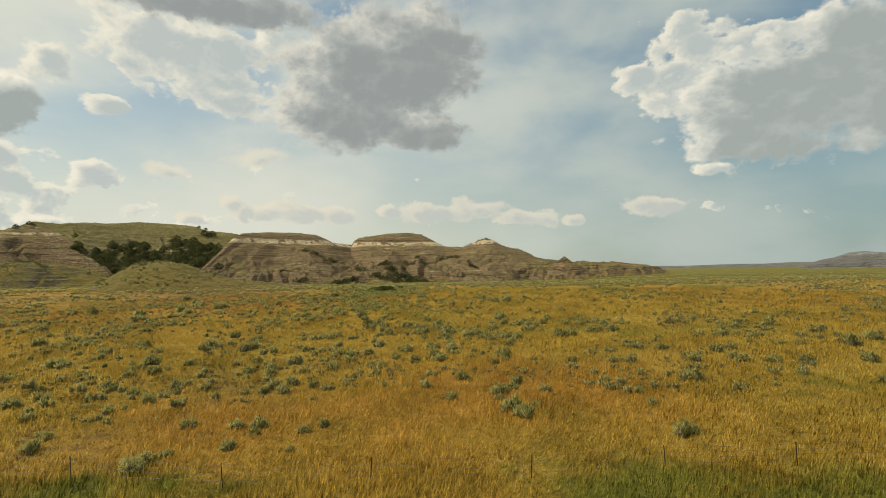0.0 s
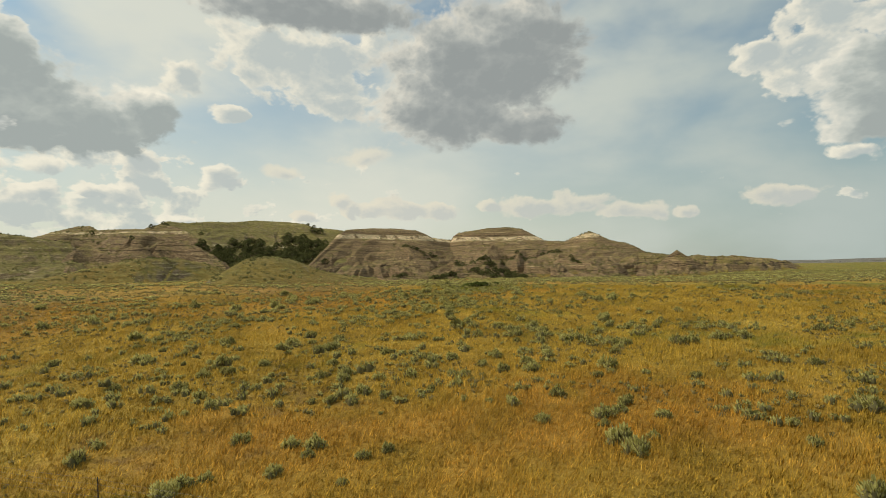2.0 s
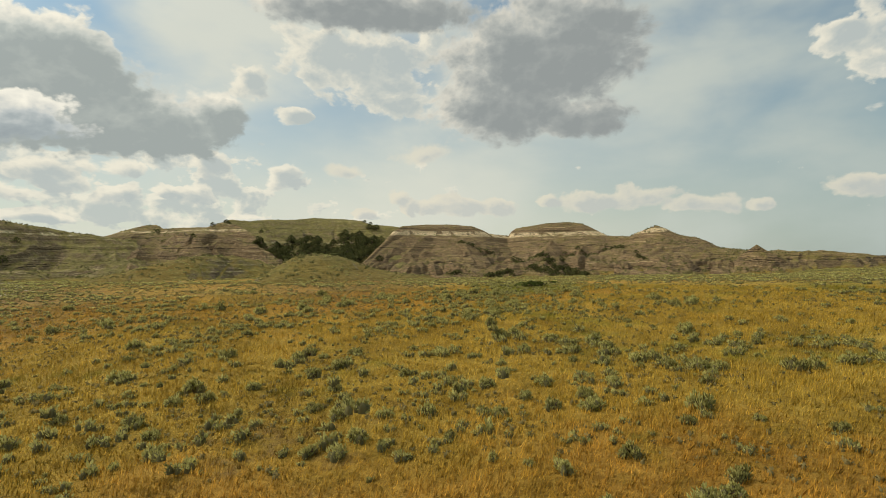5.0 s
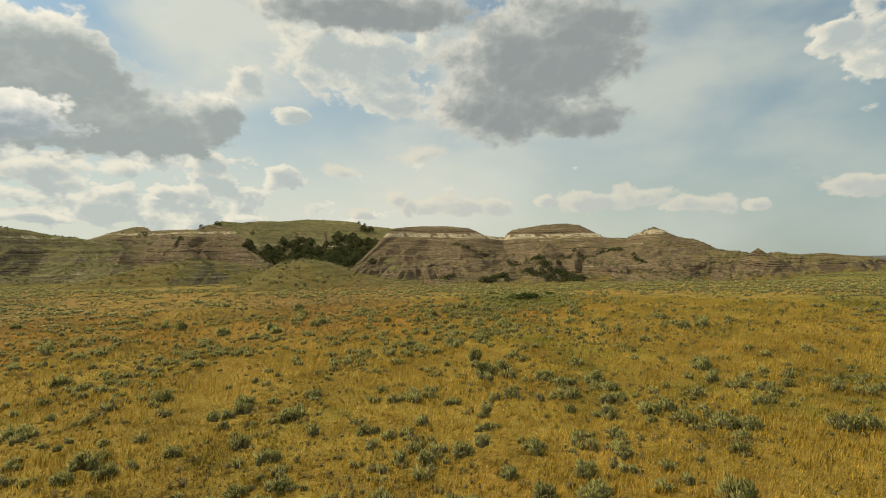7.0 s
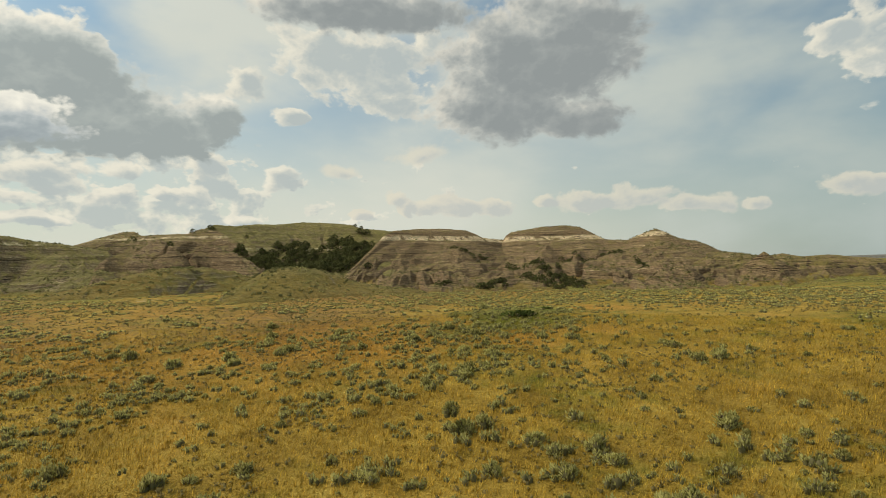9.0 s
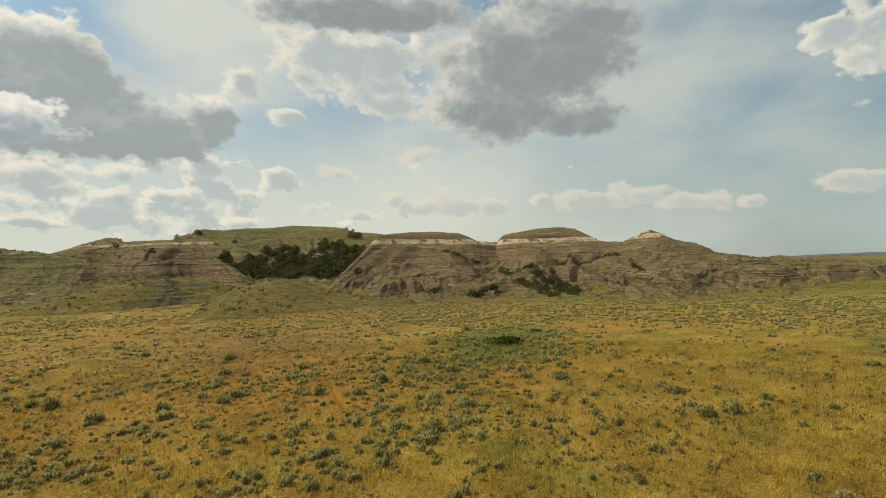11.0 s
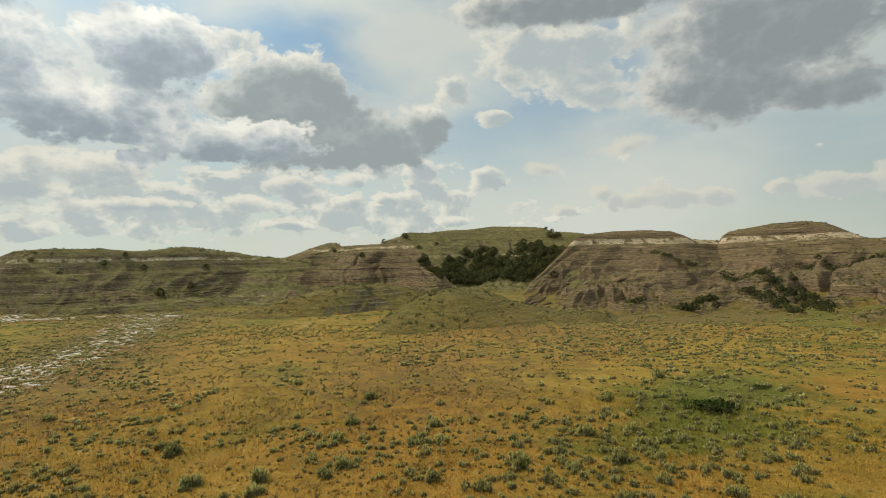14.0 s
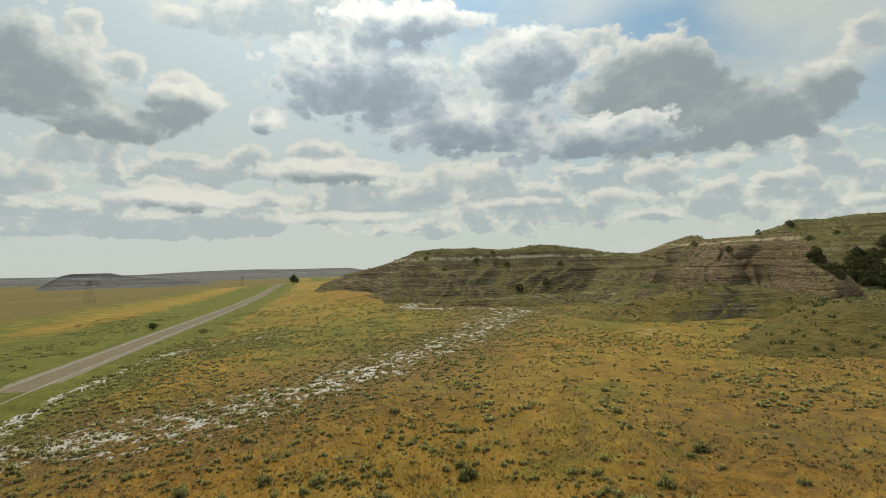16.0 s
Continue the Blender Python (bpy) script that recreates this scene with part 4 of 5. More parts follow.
def leaf_tufts(rnd, centres, outward, size, leaves, narrow, spread):
    """Small pointed leaves, several at each centre, that lean outward."""
    n = len(centres)
    c = np.repeat(centres, leaves, 0)
    o = np.repeat(outward, leaves, 0)
    way = o + rnd.normal(0, spread, (n * leaves, 3))
    way /= np.linalg.norm(way, axis=1, keepdims=True) + 1e-9
    side = np.cross(way, rnd.normal(0, 1, (n * leaves, 3)))
    side /= np.linalg.norm(side, axis=1, keepdims=True) + 1e-9
    long = (size * rnd.uniform(0.6, 1.3, n * leaves))[:, None]
    base = c - way * long * 0.25
    tip = c + way * long
    mid = c + way * long * 0.35
    v = np.stack([base, mid + side * long * narrow, tip, mid - side * long * narrow], 1).reshape(-1, 3)
    f = np.arange(n * leaves * 4).reshape(-1, 4)
    face = np.cross(side, way)
    away = (face * o).sum(1) < 0
    f[away] = f[away][:, ::-1]
    soft = o / np.linalg.norm(o, axis=1, keepdims=True) + 0.35 * way
    return v, f, np.repeat(soft / np.linalg.norm(soft, axis=1, keepdims=True), 4, 0)


def sage_mesh(seed, tufts, leaves, lobes=8, narrow=0.20, size=0.13, sectors=6):
    """A bush of upright grey shoots in several heads of unlike height, about 1 m wide, over twiggy hearts, dark with
    the shade of the gaps painted in.
    """
    rnd = np.random.RandomState(seed)
    turn, out = rnd.uniform(0, 6.283, lobes), 0.40 * np.sqrt(rnd.uniform(0.02 if lobes > 3 else 0.4, 1, lobes)) * (lobes > 1)
    mid = np.stack([np.cos(turn) * out, 0.78 * np.sin(turn) * out], 1)
    wide, tall = rnd.uniform(0.15, 0.26, lobes) * (1.0 if lobes > 3 else 1.35), rnd.uniform(0.30, 0.58, lobes) * (1.12 - 0.9 * out)
    which = rnd.randint(0, lobes, tufts)
    a, up = rnd.uniform(0, 6.283, tufts), rnd.uniform(0.0, 1, tufts) ** 0.7
    level = np.sqrt(1 - up**2)
    o = np.stack([np.cos(a) * level, np.sin(a) * level, up], 1)
    c = o * rnd.uniform(0.75, 1.0, tufts)[:, None] * np.stack([wide, wide, tall], 1)[which]
    c[:, :2] += mid[which]
    away = o + np.concatenate([0.8 * mid[which], np.full((tufts, 1), 0.9)], 1)
    v, f, soft = leaf_tufts(rnd, c, away, size, leaves, narrow, 0.30)
    v[:, 2] = np.maximum(v[:, 2], -0.02)
    slots = np.zeros(len(f), int)
    if sectors:
        ring = np.arange(sectors) * 2 * np.pi / sectors
        for k in range(lobes):
            level, z = np.meshgrid([0.60, 0.62, 0.16], ring, indexing="ij")[0], np.repeat([-0.06, 0.42 * tall[k], 0.74 * tall[k]], sectors)
            heart = np.stack([mid[k, 0] + wide[k] * level.ravel() * np.tile(np.cos(ring), 3), mid[k, 1] + wide[k] * level.ravel() * np.tile(np.sin(ring), 3), z], 1)
            way = np.stack([np.tile(np.cos(ring), 3), np.tile(np.sin(ring), 3), np.repeat([0.0, 0.4, 1.5], sectors)], 1)
            faces = grid_faces(3, sectors, True)
            f, slots = np.concatenate([f, faces + len(v)]), np.concatenate([slots, np.ones(len(faces), int)])
            v, soft = np.concatenate([v, heart]), np.concatenate([soft, way / np.linalg.norm(way, axis=1, keepdims=True)])
    return v, f, soft, slots


def sagebrush(seed, tufts=300, leaves=2):
    """One sagebrush: crooked branches with grey-green leaf tufts."""
    bm = bmesh.new()
    rnd = random.Random(seed)
    for k in range(9):
        a, e = rnd.uniform(0, 6.28), rnd.uniform(0.35, 1.3)
        mid = (0.2 * math.cos(a) * math.cos(e), 0.2 * math.sin(a) * math.cos(e), 0.24 * math.sin(e))
        rod(bm, (0, 0, -0.08), mid, 0.028, 0.018, 4)
        for j in range(2):
            b = a + rnd.uniform(-0.6, 0.6)
            rod(bm, mid, (0.42 * math.cos(b) * math.cos(e), 0.42 * math.sin(b) * math.cos(e), 0.48 * math.sin(e)), 0.016, 0.006, 3)
    ob = new("sagebrush")
    part("stem", bm, TWIG, ob)
    v, f, soft, slots = sage_mesh(seed, tufts, leaves, 7 + seed % 4)
    leaves_ob = new("foliage", mesh_of("foliage", v, f, [SAGE, HEART], True, None, soft, slots))
    leaves_ob.parent = ob
    return tagged(ob, "rounded grey-green sagebrush growing out of dry grass", "shrub", "sagebrush on the prairie")


PLACED = []


def strew(kinds, spots, rnd):
    for x, y, wide in spots:
        kind = kinds[rnd.randrange(len(kinds))]
        m = pose(x, y, float(land_z(x, y)) - 0.03, rnd.uniform(-5, 5), rnd.uniform(-5, 5), rnd.uniform(0, 360))
        ob = copy_thing(kind, m)
        tall = rnd.uniform(0.8, 1.15)
        ob.scale = (wide, wide * rnd.uniform(0.85, 1.1), wide * tall)
        PLACED.append((x, y))
        if wide > 1.9:
            tagged(ob, "broad silvery sagebrush clump in rust-coloured grass")
        elif wide < 0.95:
            tagged(ob, "small dark grey-green sagebrush in dry grass")


NEAR_FENCE = [(-15.2, 26.6, 1.5), (-15.1, 27.8, 1.1), (-14.5, 28.5, 0.8), (-11.7, 29.4, 1.0), (-22.1, 29.4, 1.3), (-22.7, 31.2, 0.8), (-15.5, 32.8, 1.2), (-12.5, 32.8, 1.1), (-11.2, 32.9, 1.3),
              (-7.2, 32.6, 0.8), (-8.2, 28.9, 0.6), (-29.8, 37.6, 1.6), (-20.7, 38.0, 1.3), (-18.3, 37.8, 1.0), (-25.6, 41.5, 1.3), (-26.0, 45.0, 1.2), (-24.5, 46.1, 1.3), (-14.2, 44.7, 1.4),
              (-16.5, 45.8, 1.2), (-13.2, 40.0, 1.2), (-11.7, 42.1, 1.4), (-11.7, 45.5, 1.1), (-9.5, 46.4, 1.3), (-6.4, 47.0, 1.2), (-5.4, 47.2, 1.2), (-2.6, 48.5, 1.2), (-1.0, 51.4, 1.5)]
MIDDLE = [(5.3, 50.1, 1.7), (11.2, 47.8, 1.0), (1.4, 42.8, 1.3), (0.4, 38.0, 1.1), (3.9, 39.1, 1.5), (4.2, 35.2, 1.9), (4.9, 33.8, 1.5), (13.6, 38.6, 0.9), (18.7, 41.2, 1.9), (13.2, 30.3, 1.7),
          (25.0, 50.4, 1.3), (25.3, 46.7, 1.3), (28.1, 46.4, 1.2), (30.1, 45.7, 1.7), (35.6, 45.8, 1.6), (12.6, 60.0, 1.7), (14.0, 60.4, 1.6), (16.9, 62.2, 1.7), (19.3, 62.5, 1.8), (39.2, 52.4, 2.0),
          (42.9, 54.7, 2.0), (27.6, 66.8, 1.5), (-35.2, 49.4, 1.9), (-44.1, 59.2, 1.9), (-9.4, 68.5, 2.0), (3.7, 61.8, 1.6), (0.7, 54.3, 1.4), (-3.7, 53.5, 1.5), (-0.5, 49.0, 1.6)]
UPPER = [(-7.3, 52.4, 1.3), (-8.9, 51.2, 1.2), (-19.3, 50.2, 1.1), (-14.7, 46.7, 1.3), (-23.9, 44.5, 1.4), (-23.5, 53.0, 1.0), (2.6, 60.8, 1.5), (4.4, 59.5, 1.8), (6.5, 59.3, 1.7), (7.9, 59.4, 1.5),
         (-19.6, 55.1, 1.4), (-13.6, 54.0, 1.3), (-31.6, 57.1, 1.7), (-24.6, 57.3, 1.6), (-20.7, 60.1, 1.4), (-12.8, 60.2, 1.4), (-4.5, 67.3, 1.6), (-0.7, 67.1, 1.7), (0.2, 65.3, 1.5), (-2.3, 63.2, 1.6),
         (-10.3, 68.4, 1.7), (-8.3, 69.8, 1.8), (7.2, 72.1, 2.0), (-6.4, 62.5, 1.4), (-12.9, 81.7, 2.0), (-15.1, 78.0, 1.7), (-13.2, 83.7, 1.9), (-12.0, 90.6, 1.9), (-15.5, 92.3, 1.7), (-16.5, 84.4, 1.6)]
BEYOND = [(6.7, 96.9, 2.0), (-4.3, 101.2, 2.0), (10.4, 91.8, 2.1), (8.5, 90.7, 2.0), (-45.2, 81.2, 2.0), (-39.2, 83.1, 1.9), (-36.8, 90.3, 1.6), (-28.0, 92.0, 1.5), (-23.9, 92.9, 1.4), (-16.8, 102.7, 1.8),
          (-7.6, 100.9, 1.6), (-23.4, 97.7, 1.6), (-41.0, 84.9, 2.0), (-36.7, 88.1, 1.7), (-24.1, 99.1, 1.9), (-54.0, 83.6, 2.0), (-42.6, 94.7, 1.8), (-59.7, 69.9, 2.0), (-21.8, 108.1, 2.0), (-18.3, 111.1, 1.9),
          (-24.4, 119.5, 2.0), (-22.9, 134.1, 2.0), (-36.6, 103.0, 1.8), (-51.0, 107.9, 1.9), (-62.1, 64.8, 2.0), (-57.0, 84.1, 1.6), (-66.0, 107.9, 1.8), (-62.8, 56.8, 1.9), (-45.3, 99.2, 1.9), (-80.4, 81.3, 2.0)]


def thickness(x, y):
    """How densely sagebrush grows, from 0 to 1."""
    clump = ease(0.44, 0.62, fbm(x / 12 + 40, y / 12 + 9, 3)) * (0.3 + 1.0 * ease(0.40, 0.62, fbm(x / 3.5 + 11, y / 3.5 + 70, 2)))
    d = 0.12 + 0.95 * clump
    d = d * (1 - 0.8 * np.exp(-(((x - 25) / 26) ** 2 + ((y - 118) / 16) ** 2)))
    d = d * (1 - 0.7 * np.exp(-(((x - 14) / 13) ** 2 + ((y - 34) / 9) ** 2)))
    d = d + 0.9 * np.exp(-(((x + 14) / 11) ** 2 + ((y - 108) / 34) ** 2))
    d = d + 1.3 * ease(135, 165, y) * ease(225, 200, y) * ease(-80, -20, x)
    for xs, ys, wide, much in WASHES:
        near = wash_near(x, y, xs, ys)
        d = d + 1.4 * np.exp(-((near / 15) ** 2))
    return d * ease(9, 16, np.abs(y - road_y(x)))


def spread(n, x0, x1, y0, y1, apart):
    """Random places after the thickness, no nearer to those already taken than allowed."""
    out, tries = [], 0
    while len(out) < n and tries < 60:
        tries += 1
        x, y = RND.uniform(x0, x1, 4 * n), RND.uniform(y0, y1, 4 * n)
        keep = RND.rand(4 * n) < thickness(x, y)
        for px, py in zip(x[keep], y[keep]):
            if all((px - qx) ** 2 + (py - qy) ** 2 > apart * apart for qx, qy in PLACED):
                PLACED.append((px, py))
                out.append((px, py))
                if len(out) >= n:
                    break
    return out


def build_sage():
    rnd = random.Random(3)
    kinds = [sagebrush(100 + k) for k in range(7)]
    for spots in (NEAR_FENCE, MIDDLE, UPPER, BEYOND):
        strew(kinds, spots, rnd)
    strew(kinds, [(x, y, rnd.uniform(0.45, 1.15)) for x, y in spread(175, -48, 36, 30, 112, 1.2)], rnd)
    for k, kind in enumerate(kinds):
        x, y = (-26.5, -23.0, -17.0, 6.5, 20.5, 32.0, -33.0)[k], (47.8, 49.0, 49.5, 55.5, 52.0, 57.0, 52.5)[k]
        kind.matrix_basis = pose(x, y, float(land_z(x, y)) - 0.03, 0, 0, 50 * k) @ Matrix.Scale(1.1, 4)


def scatter(name, label, category, mat, places, low, high, make, kinds, flat=1.0, heart=None):
    """Many small plants in one mesh."""
    shapes = [make(900 + k) for k in range(kinds)]
    verts, faces, ways, slots, at = [], [], [], [], 0
    px, py = places
    pz = land_z(px, py)
    for k in range(len(px)):
        v, f, w, own = shapes[k % kinds]
        slots.append(own)
        s = low + (high - low) * RND.rand() ** 1.6
        a = RND.uniform(0, 6.283)
        ca, sa = math.cos(a) * s, math.sin(a) * s
        verts.append(np.stack([v[:, 0] * ca - v[:, 1] * sa + px[k], v[:, 0] * sa + v[:, 1] * ca + py[k], v[:, 2] * s * flat * RND.uniform(0.8, 1.15) + pz[k]], 1))
        faces.append(f + at)
        ways.append(np.stack([w[:, 0] * ca - w[:, 1] * sa, w[:, 0] * sa + w[:, 1] * ca, w[:, 2] * s], 1) / s)
        at += len(v)
    ob = new(name, mesh_of(name, np.concatenate(verts), np.concatenate(faces), [mat, heart or mat], True, None, np.concatenate(ways), np.concatenate(slots)))
    return tagged(ob, label, category, kind="stuff")


def fan(n, a0, a1, r0, r1, power=1.0, cx=0.0, cy=20.0):
    a = np.radians(RND.uniform(a0, a1, n))
    r = r0 + (r1 - r0) * RND.rand(n) ** power
    return cx - r * np.sin(a), cy + r * np.cos(a)


def build_far_sage():
    x, y = fan(110000, -52, 100, 22, 330, 0.75)
    keep = (RND.rand(len(x)) < 0.75 * thickness(x, y)) & ((land_z(x, y) - ground_z(x, y) < 0.5) | (np.hypot(x, y) < 285))
    x, y = x[keep], y[keep]
    near = np.hypot(x, y - 50) < 80
    few = near & (RND.rand(len(x)) < 0.30 + 0.35 * ease(50, 75, y))
    label = "scattered grey-green sagebrush scrub over the dry prairie"
    scatter("sagebrush_scrub", label, "scrub", SAGE, (x[few][:4200], y[few][:4200]), 0.4, 1.5,
            lambda k: sage_mesh(k, 54, 1, 4, 0.26, 0.17, 5), 12, 0.9, HEART)
    scatter("sagebrush_scrub", label, "scrub", SAGE, (x[~near][:19000], y[~near][:19000]), 0.5, 1.9,
            lambda k: sage_mesh(k, 13, 1, 3, 0.62, 0.14, 4) if k % 2 else sage_mesh(k, 11, 1, 2, 0.62, 0.15, 4), 12, 0.66, HEART)
    # small dark tussocks and seedlings between the larger shrubs
    x, y = fan(50000, -50, 90, 22, 190, 0.8)
    keep = (RND.rand(len(x)) < 0.06 + 0.6 * ease(0.44, 0.62, fbm(x / 7 + 3, y / 7 + 60, 3))) & (np.abs(y - road_y(x)) > 12) & (land_z(x, y) - ground_z(x, y) < 0.5)
    x, y = x[keep][:14000], y[keep][:14000]
    u, v = fan(40000, 22, 96, 62, 190, 0.8)
    keep = (RND.rand(len(u)) < 0.10 + 0.6 * ease(0.42, 0.62, fbm(u / 6 + 23, v / 6 + 5, 3))) & (np.abs(v - road_y(u)) > 16) & (land_z(u, v) - ground_z(u, v) < 0.5)
    x, y = np.concatenate([x, u[keep][:7500]]), np.concatenate([y, v[keep][:7500]])
    scatter("tussocks", "small grey-brown shrublets and tussocks in the dry grass", "scrub", TUSSOCK, (x, y), 0.28, 0.75,
            lambda k: sage_mesh(k, 9, 1, 1, 0.36, 0.24, 4), 10, 0.72)
    # low scrub on the hills
    x, y = fan(90000, -16, 84, 150, 540, 0.8, *ORIGIN)
    high = land_z(x, y)
    gap = high - ground_z(x, y)
    e = 1.5
    steep = np.hypot(land_z(x + e, y) - high, land_z(x, y + e) - high) / e
    keep = (gap > 0.8) & (steep < 0.9) & (RND.rand(len(x)) < 0.36 * ease(0.36, 0.6, fbm(x / 17, y / 17, 3)) * ease(0.95, 0.25, steep) + 0.02)
    x, y = x[keep][:7500], y[keep][:7500]
    scatter("hill_scrub", "dark low scrub dotted over the clay hillsides", "scrub", HILL_SAGE, (x, y), 0.8, 2.0,
            lambda k: sage_mesh(k, 8, 1, 2, 0.45, 0.22, 4), 10)


def tree_mesh(seed, clumps, leaves, wide, tall, size, cone):
    rnd = np.random.RandomState(seed)
    h = rnd.rand(clumps) ** 0.8
    turn = rnd.uniform(0, 6.283, clumps)
    lobes = 1 + 0.28 * np.sin(turn * 3 + rnd.uniform(0, 6)) + 0.22 * np.sin(turn * 5 + 9 * h + rnd.uniform(0, 6))
    reach = wide / 2 * (np.sin(np.pi * np.clip(0.12 + 0.88 * h, 0, 1)) * (1 - cone) + cone * (1.05 - h)) * lobes * rnd.uniform(0.35, 1.0, clumps) ** 0.5
    c = np.stack([np.cos(turn) * reach, np.sin(turn) * reach, tall * (0.08 + 0.9 * h)], 1)
    o = np.stack([np.cos(turn), np.sin(turn), 0.5 + h], 1)
    return leaf_tufts(rnd, c, o / np.linalg.norm(o, axis=1, keepdims=True), size, leaves, 0.36, 0.5)


def tree(seed, wide, tall, mat, name, label, cone, clumps=150):
    bm = bmesh.new()
    rnd = random.Random(seed)
    rod(bm, (0, 0, -0.6), (rnd.uniform(-0.15, 0.15), rnd.uniform(-0.15, 0.15), tall * 0.55), 0.05 * wide, 0.022 * wide, 6)
    ob = new(name)
    part("trunk", bm, TWIG, ob)
    bm = bmesh.new()
    for k in range(7):
        a, z = rnd.uniform(0, 6.28), tall * rnd.uniform(0.12, 0.5)
        rod(bm, (0, 0, z), (0.36 * wide * math.cos(a), 0.36 * wide * math.sin(a), z + 0.2 * tall), 0.02 * wide, 0.006 * wide, 4)
    part("limbs", bm, TWIG, ob)
    v, f, soft = tree_mesh(seed, clumps, 3, wide, tall, 0.115 * wide, cone)
    crown = new("crown", mesh_of("crown", v, f, [mat], True, None, soft))
    crown.parent = ob
    return tagged(ob, label, "tree" if name != "thicket" else "shrub", "junipers on the hills" if name == "juniper" else "")


def plant(kinds, spots, low, high, rnd, flat=(0.85, 1.2)):
    for x, y in spots:
        ob = copy_thing(kinds[rnd.randrange(len(kinds))], pose(x, y, float(land_z(x, y)) - 0.1, 0, 0, rnd.uniform(0, 360)))
        s = rnd.uniform(low, high)
        ob.scale = (s, s, s * rnd.uniform(*flat))


def at_polar(a, r):
    return ORIGIN[0] - r * math.sin(math.radians(a)), ORIGIN[1] + r * math.cos(math.radians(a))


def build_trees():
    rnd = random.Random(21)
    kinds = [tree(300 + k, 4.8, 3.9, JUNIPER, "juniper", "dark green bushy juniper tree on a clay slope", 0.08 + 0.06 * (k % 3)) for k in range(5)]
    hill = HILLS["mesa"]
    spots = []
    while len(spots) < 295:
        a, s = rnd.uniform(23.6, 35.6), rnd.uniform(0.10, 0.90)
        r = float(np.interp(a, hill.a, hill.r)) - 190 * s
        x, y = at_polar(a, r)
        if s < 0.12 + 0.05 * abs(a - 28) * (a > 30) or (28.6 < a < 30.4 and 0.05 < s < 0.5 and rnd.random() < 0.9):
            continue
        if fbm(np.array(x / 30.0), np.array(y / 30.0), 2) < 0.36 or land_z(x, y) > float(hill.height(np.array(a), np.array(r))) + 1.0:
            continue
        if all((x - u) ** 2 + (y - v) ** 2 > 7.0 for u, v in spots):
            spots.append((x, y))
    plant(kinds, spots, 1.0, 1.55, rnd, (0.68, 0.95))
    # a dark tongue in the gully of the ridge, and single junipers along the crests
    line = [at_polar(37.2 - 0.077 * k + rnd.uniform(-0.3, 0.3), 345 - 0.85 * k + rnd.uniform(-5, 5)) for k in range(30)]
    plant(kinds, line, 0.5, 0.85, rnd)
    for a, r, s in ((39.6, 478, 1.0), (39.4, 474, 0.9), (41.1, 383, 0.7), (25.0, 524, 0.8), (25.6, 525, 0.7), (62, 312, 0.6), (60.4, 290, 0.9), (58, 300, 0.8), (65, 312, 0.6), (70, 306, 0.5), (52.8, 396, 0.8), (53.4, 398, 0.9),
                    (46, 380, 0.7), (43, 352, 0.8), (38.0, 440, 0.9), (36.3, 460, 0.8), (68, 300, 0.5), (63.5, 318, 0.5), (57, 318, 0.6)):
        plant(kinds, [at_polar(a, r)], s, s * 1.1, rnd)
    for k, kind in enumerate(kinds):
        x, y = at_polar(26.0 + 1.6 * k, 432 + 6 * k)
        kind.matrix_basis = pose(x, y, float(land_z(x, y)) - 0.1, 0, 0, 70 * k)
    low = [tree(400 + k, 4.2, 2.4, JUNIPER, "thicket", "low dark green juniper thicket on a clay slope", 0.05, 70) for k in range(3)]
    spots = []
    for a0, r0, a1, r1, wide, n in THICKETS:
        for k in range(n):
            t = (k + rnd.random()) / n
            spots.append(at_polar(a0 + (a1 - a0) * t, r0 + (r1 - r0) * t + rnd.uniform(-wide, wide)))
    plant(low, spots, 0.7, 1.25, rnd)
    for k, kind in enumerate(low):
        x, y = at_polar(5.0 + 0.6 * k, 282)
        kind.matrix_basis = pose(x, y, float(land_z(x, y)) - 0.1, 0, 0, 90 * k)
    green = tree(450, 2.6, 1.0, THICKET, "thicket", "low bright green thicket in a grassy hollow", 0.0, 80)
    for k, (x, y, s) in enumerate(((-12.0, 121.0, 1.0), (-13.6, 120.6, 1.1), (-15.2, 120.9, 0.9), (-12.8, 122.2, 0.9), (-10.9, 133.5, 0.5), (-10.2, 133.8, 0.45))):
        ob = green if k == 0 else copy_thing(green, pose(0, 0, 0))
        ob.matrix_basis = pose(x, y, float(land_z(x, y)) - 0.05, 0, 0, 40 * k) @ Matrix.Scale(s, 4)
    far = tree(460, 9.0, 11.0, JUNIPER, "tree", "tall dark tree standing beside the road", 0.0, 420)
    x, y = -735.0, 62.0
    far.matrix_basis = pose(x, y, float(land_z(x, y)) - 0.1)
    far = copy_thing(far, pose(-742.0, 66.0, float(land_z(-742.0, 66.0)) - 0.1, 0, 0, 80))
    far.scale = (0.7, 0.7, 0.6)
    plant(low, [(-219.0, 34.5), (-249.0, 11.0), (-251.0, 10.0), (-247.0, 11.5)], 0.75, 0.9, rnd)


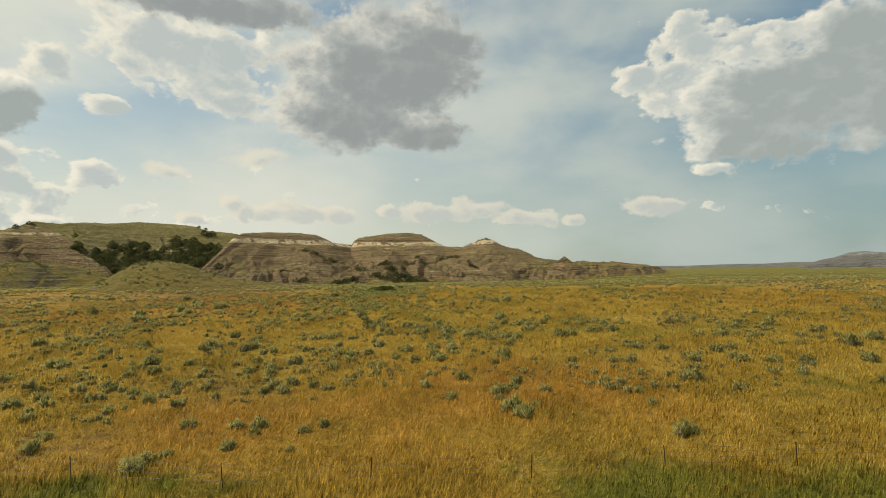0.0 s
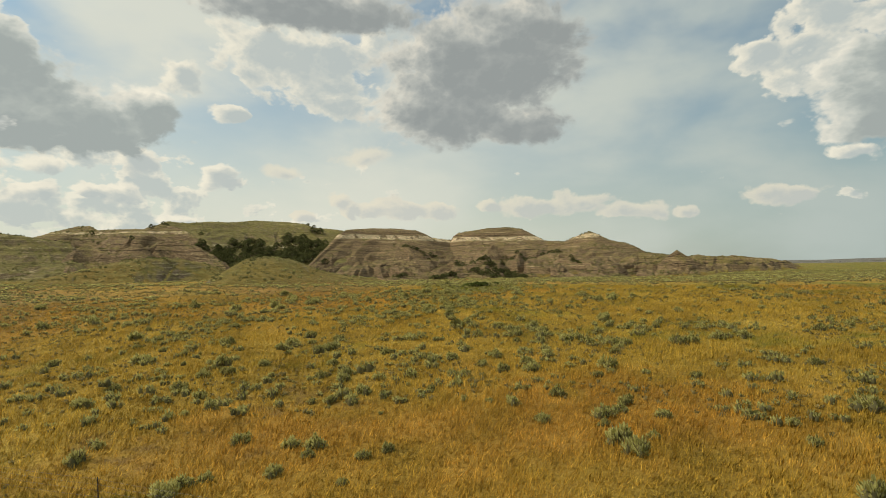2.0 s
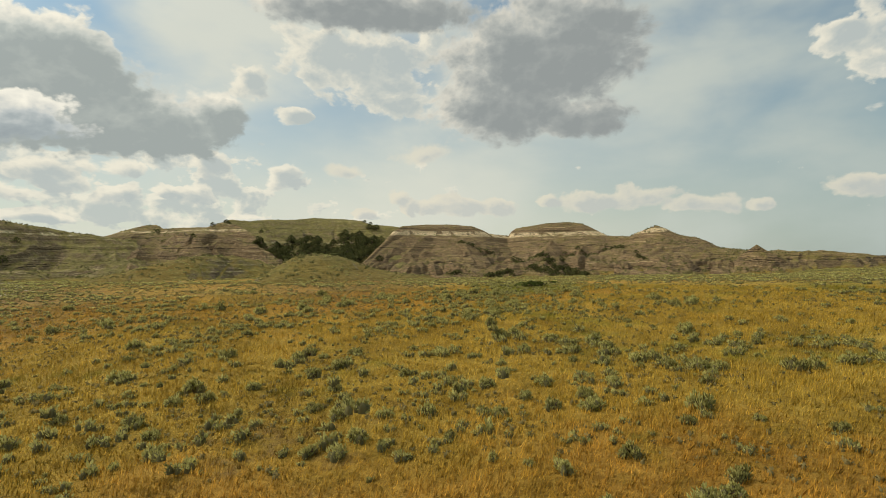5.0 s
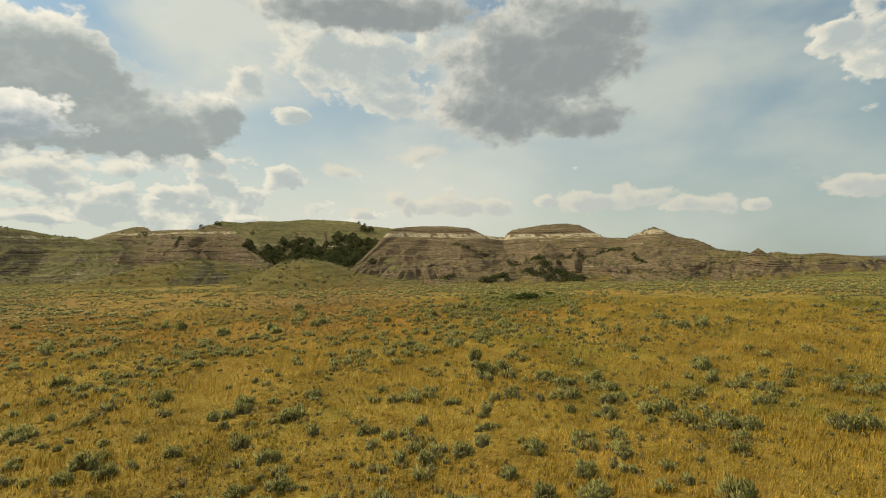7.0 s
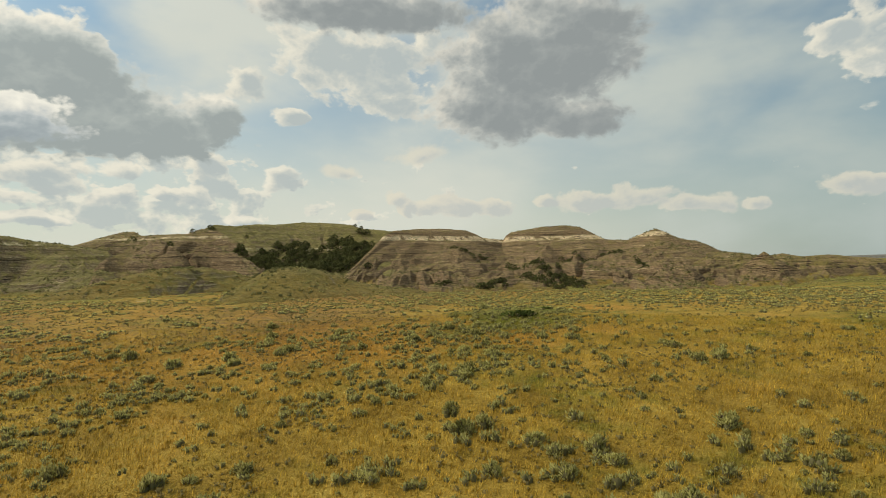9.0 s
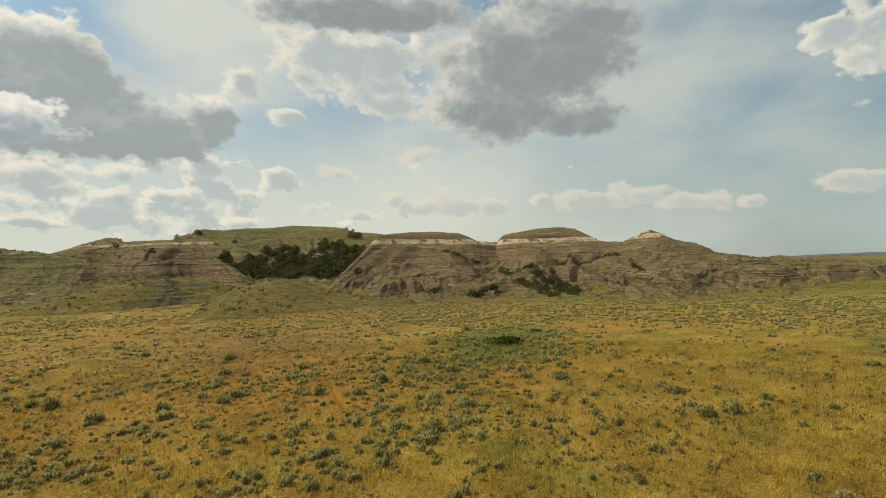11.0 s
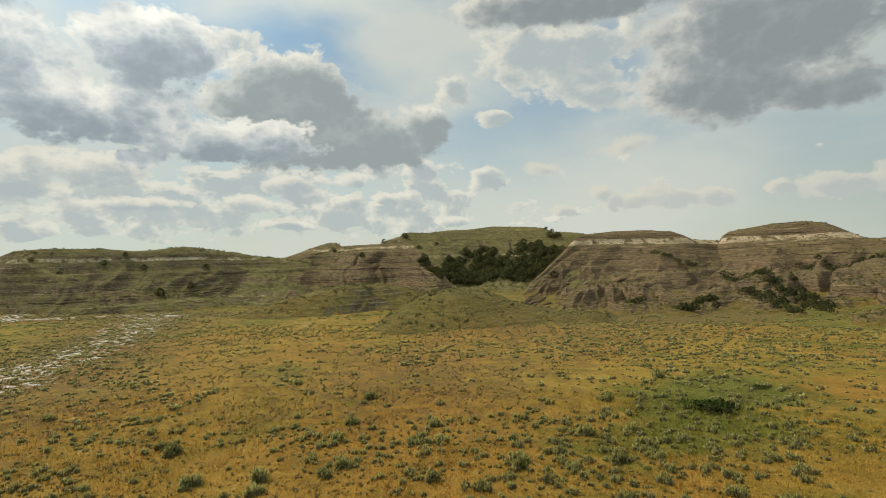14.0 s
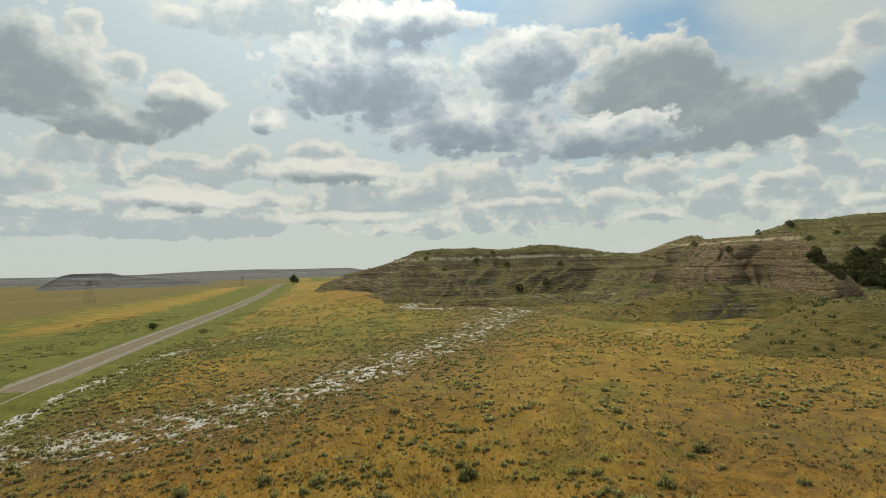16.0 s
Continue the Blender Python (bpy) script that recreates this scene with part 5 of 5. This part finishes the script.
THICKETS = [(9.9, 370, 7.1, 325, 8, 16), (7.1, 325, 2.0, 258, 8, 34), (8.1, 295, 3.9, 247, 7, 20), (4.4, 416, 1.0, 398, 6, 14), (0.4, 413, -1.7, 414, 6, 10), (-2.9, 389, -4.0, 325, 8, 12),
            (4.9, 337, 3.0, 285, 6, 10), (15.6, 400, 12.0, 396, 6, 14), (11.6, 278, 9.9, 262, 4, 8), (12.8, 245, 11.6, 241, 4, 5), (17.0, 255, 15.7, 260, 4, 5)]


def build_grass():
    """Tussocks of dry grass where the camera passes low."""
    n = 250000
    x, y = fan(n, -62, 72, 12, 125, 1.0, 0.0, 0.0)
    keep = np.abs(y - road_y(x)) > 6.0
    x, y = x[keep], y[keep]
    bare = cover(x, y)[:, 2]
    keep = RND.rand(len(x)) > bare * 0.8
    x, y = x[keep], y[keep]
    z = ground_z(x, y)
    blades = 3  # in each tussock
    c = np.repeat(np.stack([x, y, z], 1), blades, 0)
    n = len(c)
    c[:, :2] += RND.normal(0, 0.10, (n, 2))
    a = RND.uniform(0, 6.283, n)
    tall = RND.uniform(0.14, 0.42, n) * np.repeat(0.5 + 1.0 * fbm(x / 5, y / 5, 2), blades)
    wide = RND.uniform(0.015, 0.035, n)
    lean = RND.normal(0, 0.10, (n, 2)) + np.array([0.09, 0.02])
    side = np.stack([np.cos(a) * wide, np.sin(a) * wide, np.zeros(n)], 1)
    tip = c + np.stack([lean[:, 0], lean[:, 1], tall], 1)
    v = np.stack([c - side - [0, 0, 0.03], c + side - [0, 0, 0.03], tip], 1).reshape(-1, 3)
    f = np.arange(3 * n).reshape(-1, 3)
    turned = np.sin(a) * 0.5 + np.cos(a) > 0
    f[~turned] = f[~turned][:, ::-1]
    up = np.repeat(np.stack([RND.normal(0, 0.25, n), RND.normal(0, 0.25, n), np.ones(n)], 1), 3, 0)
    up /= np.linalg.norm(up, axis=1, keepdims=True)
    ob = new("grass", mesh_of("grass", v, f, [BLADES], True, np.repeat(cover(c[:, 0], c[:, 1]), 3, 0), up))
    tagged(ob, "dry golden and rust-coloured prairie grass", "grass", kind="stuff")


build_sage()
build_far_sage()
build_trees()
build_grass()
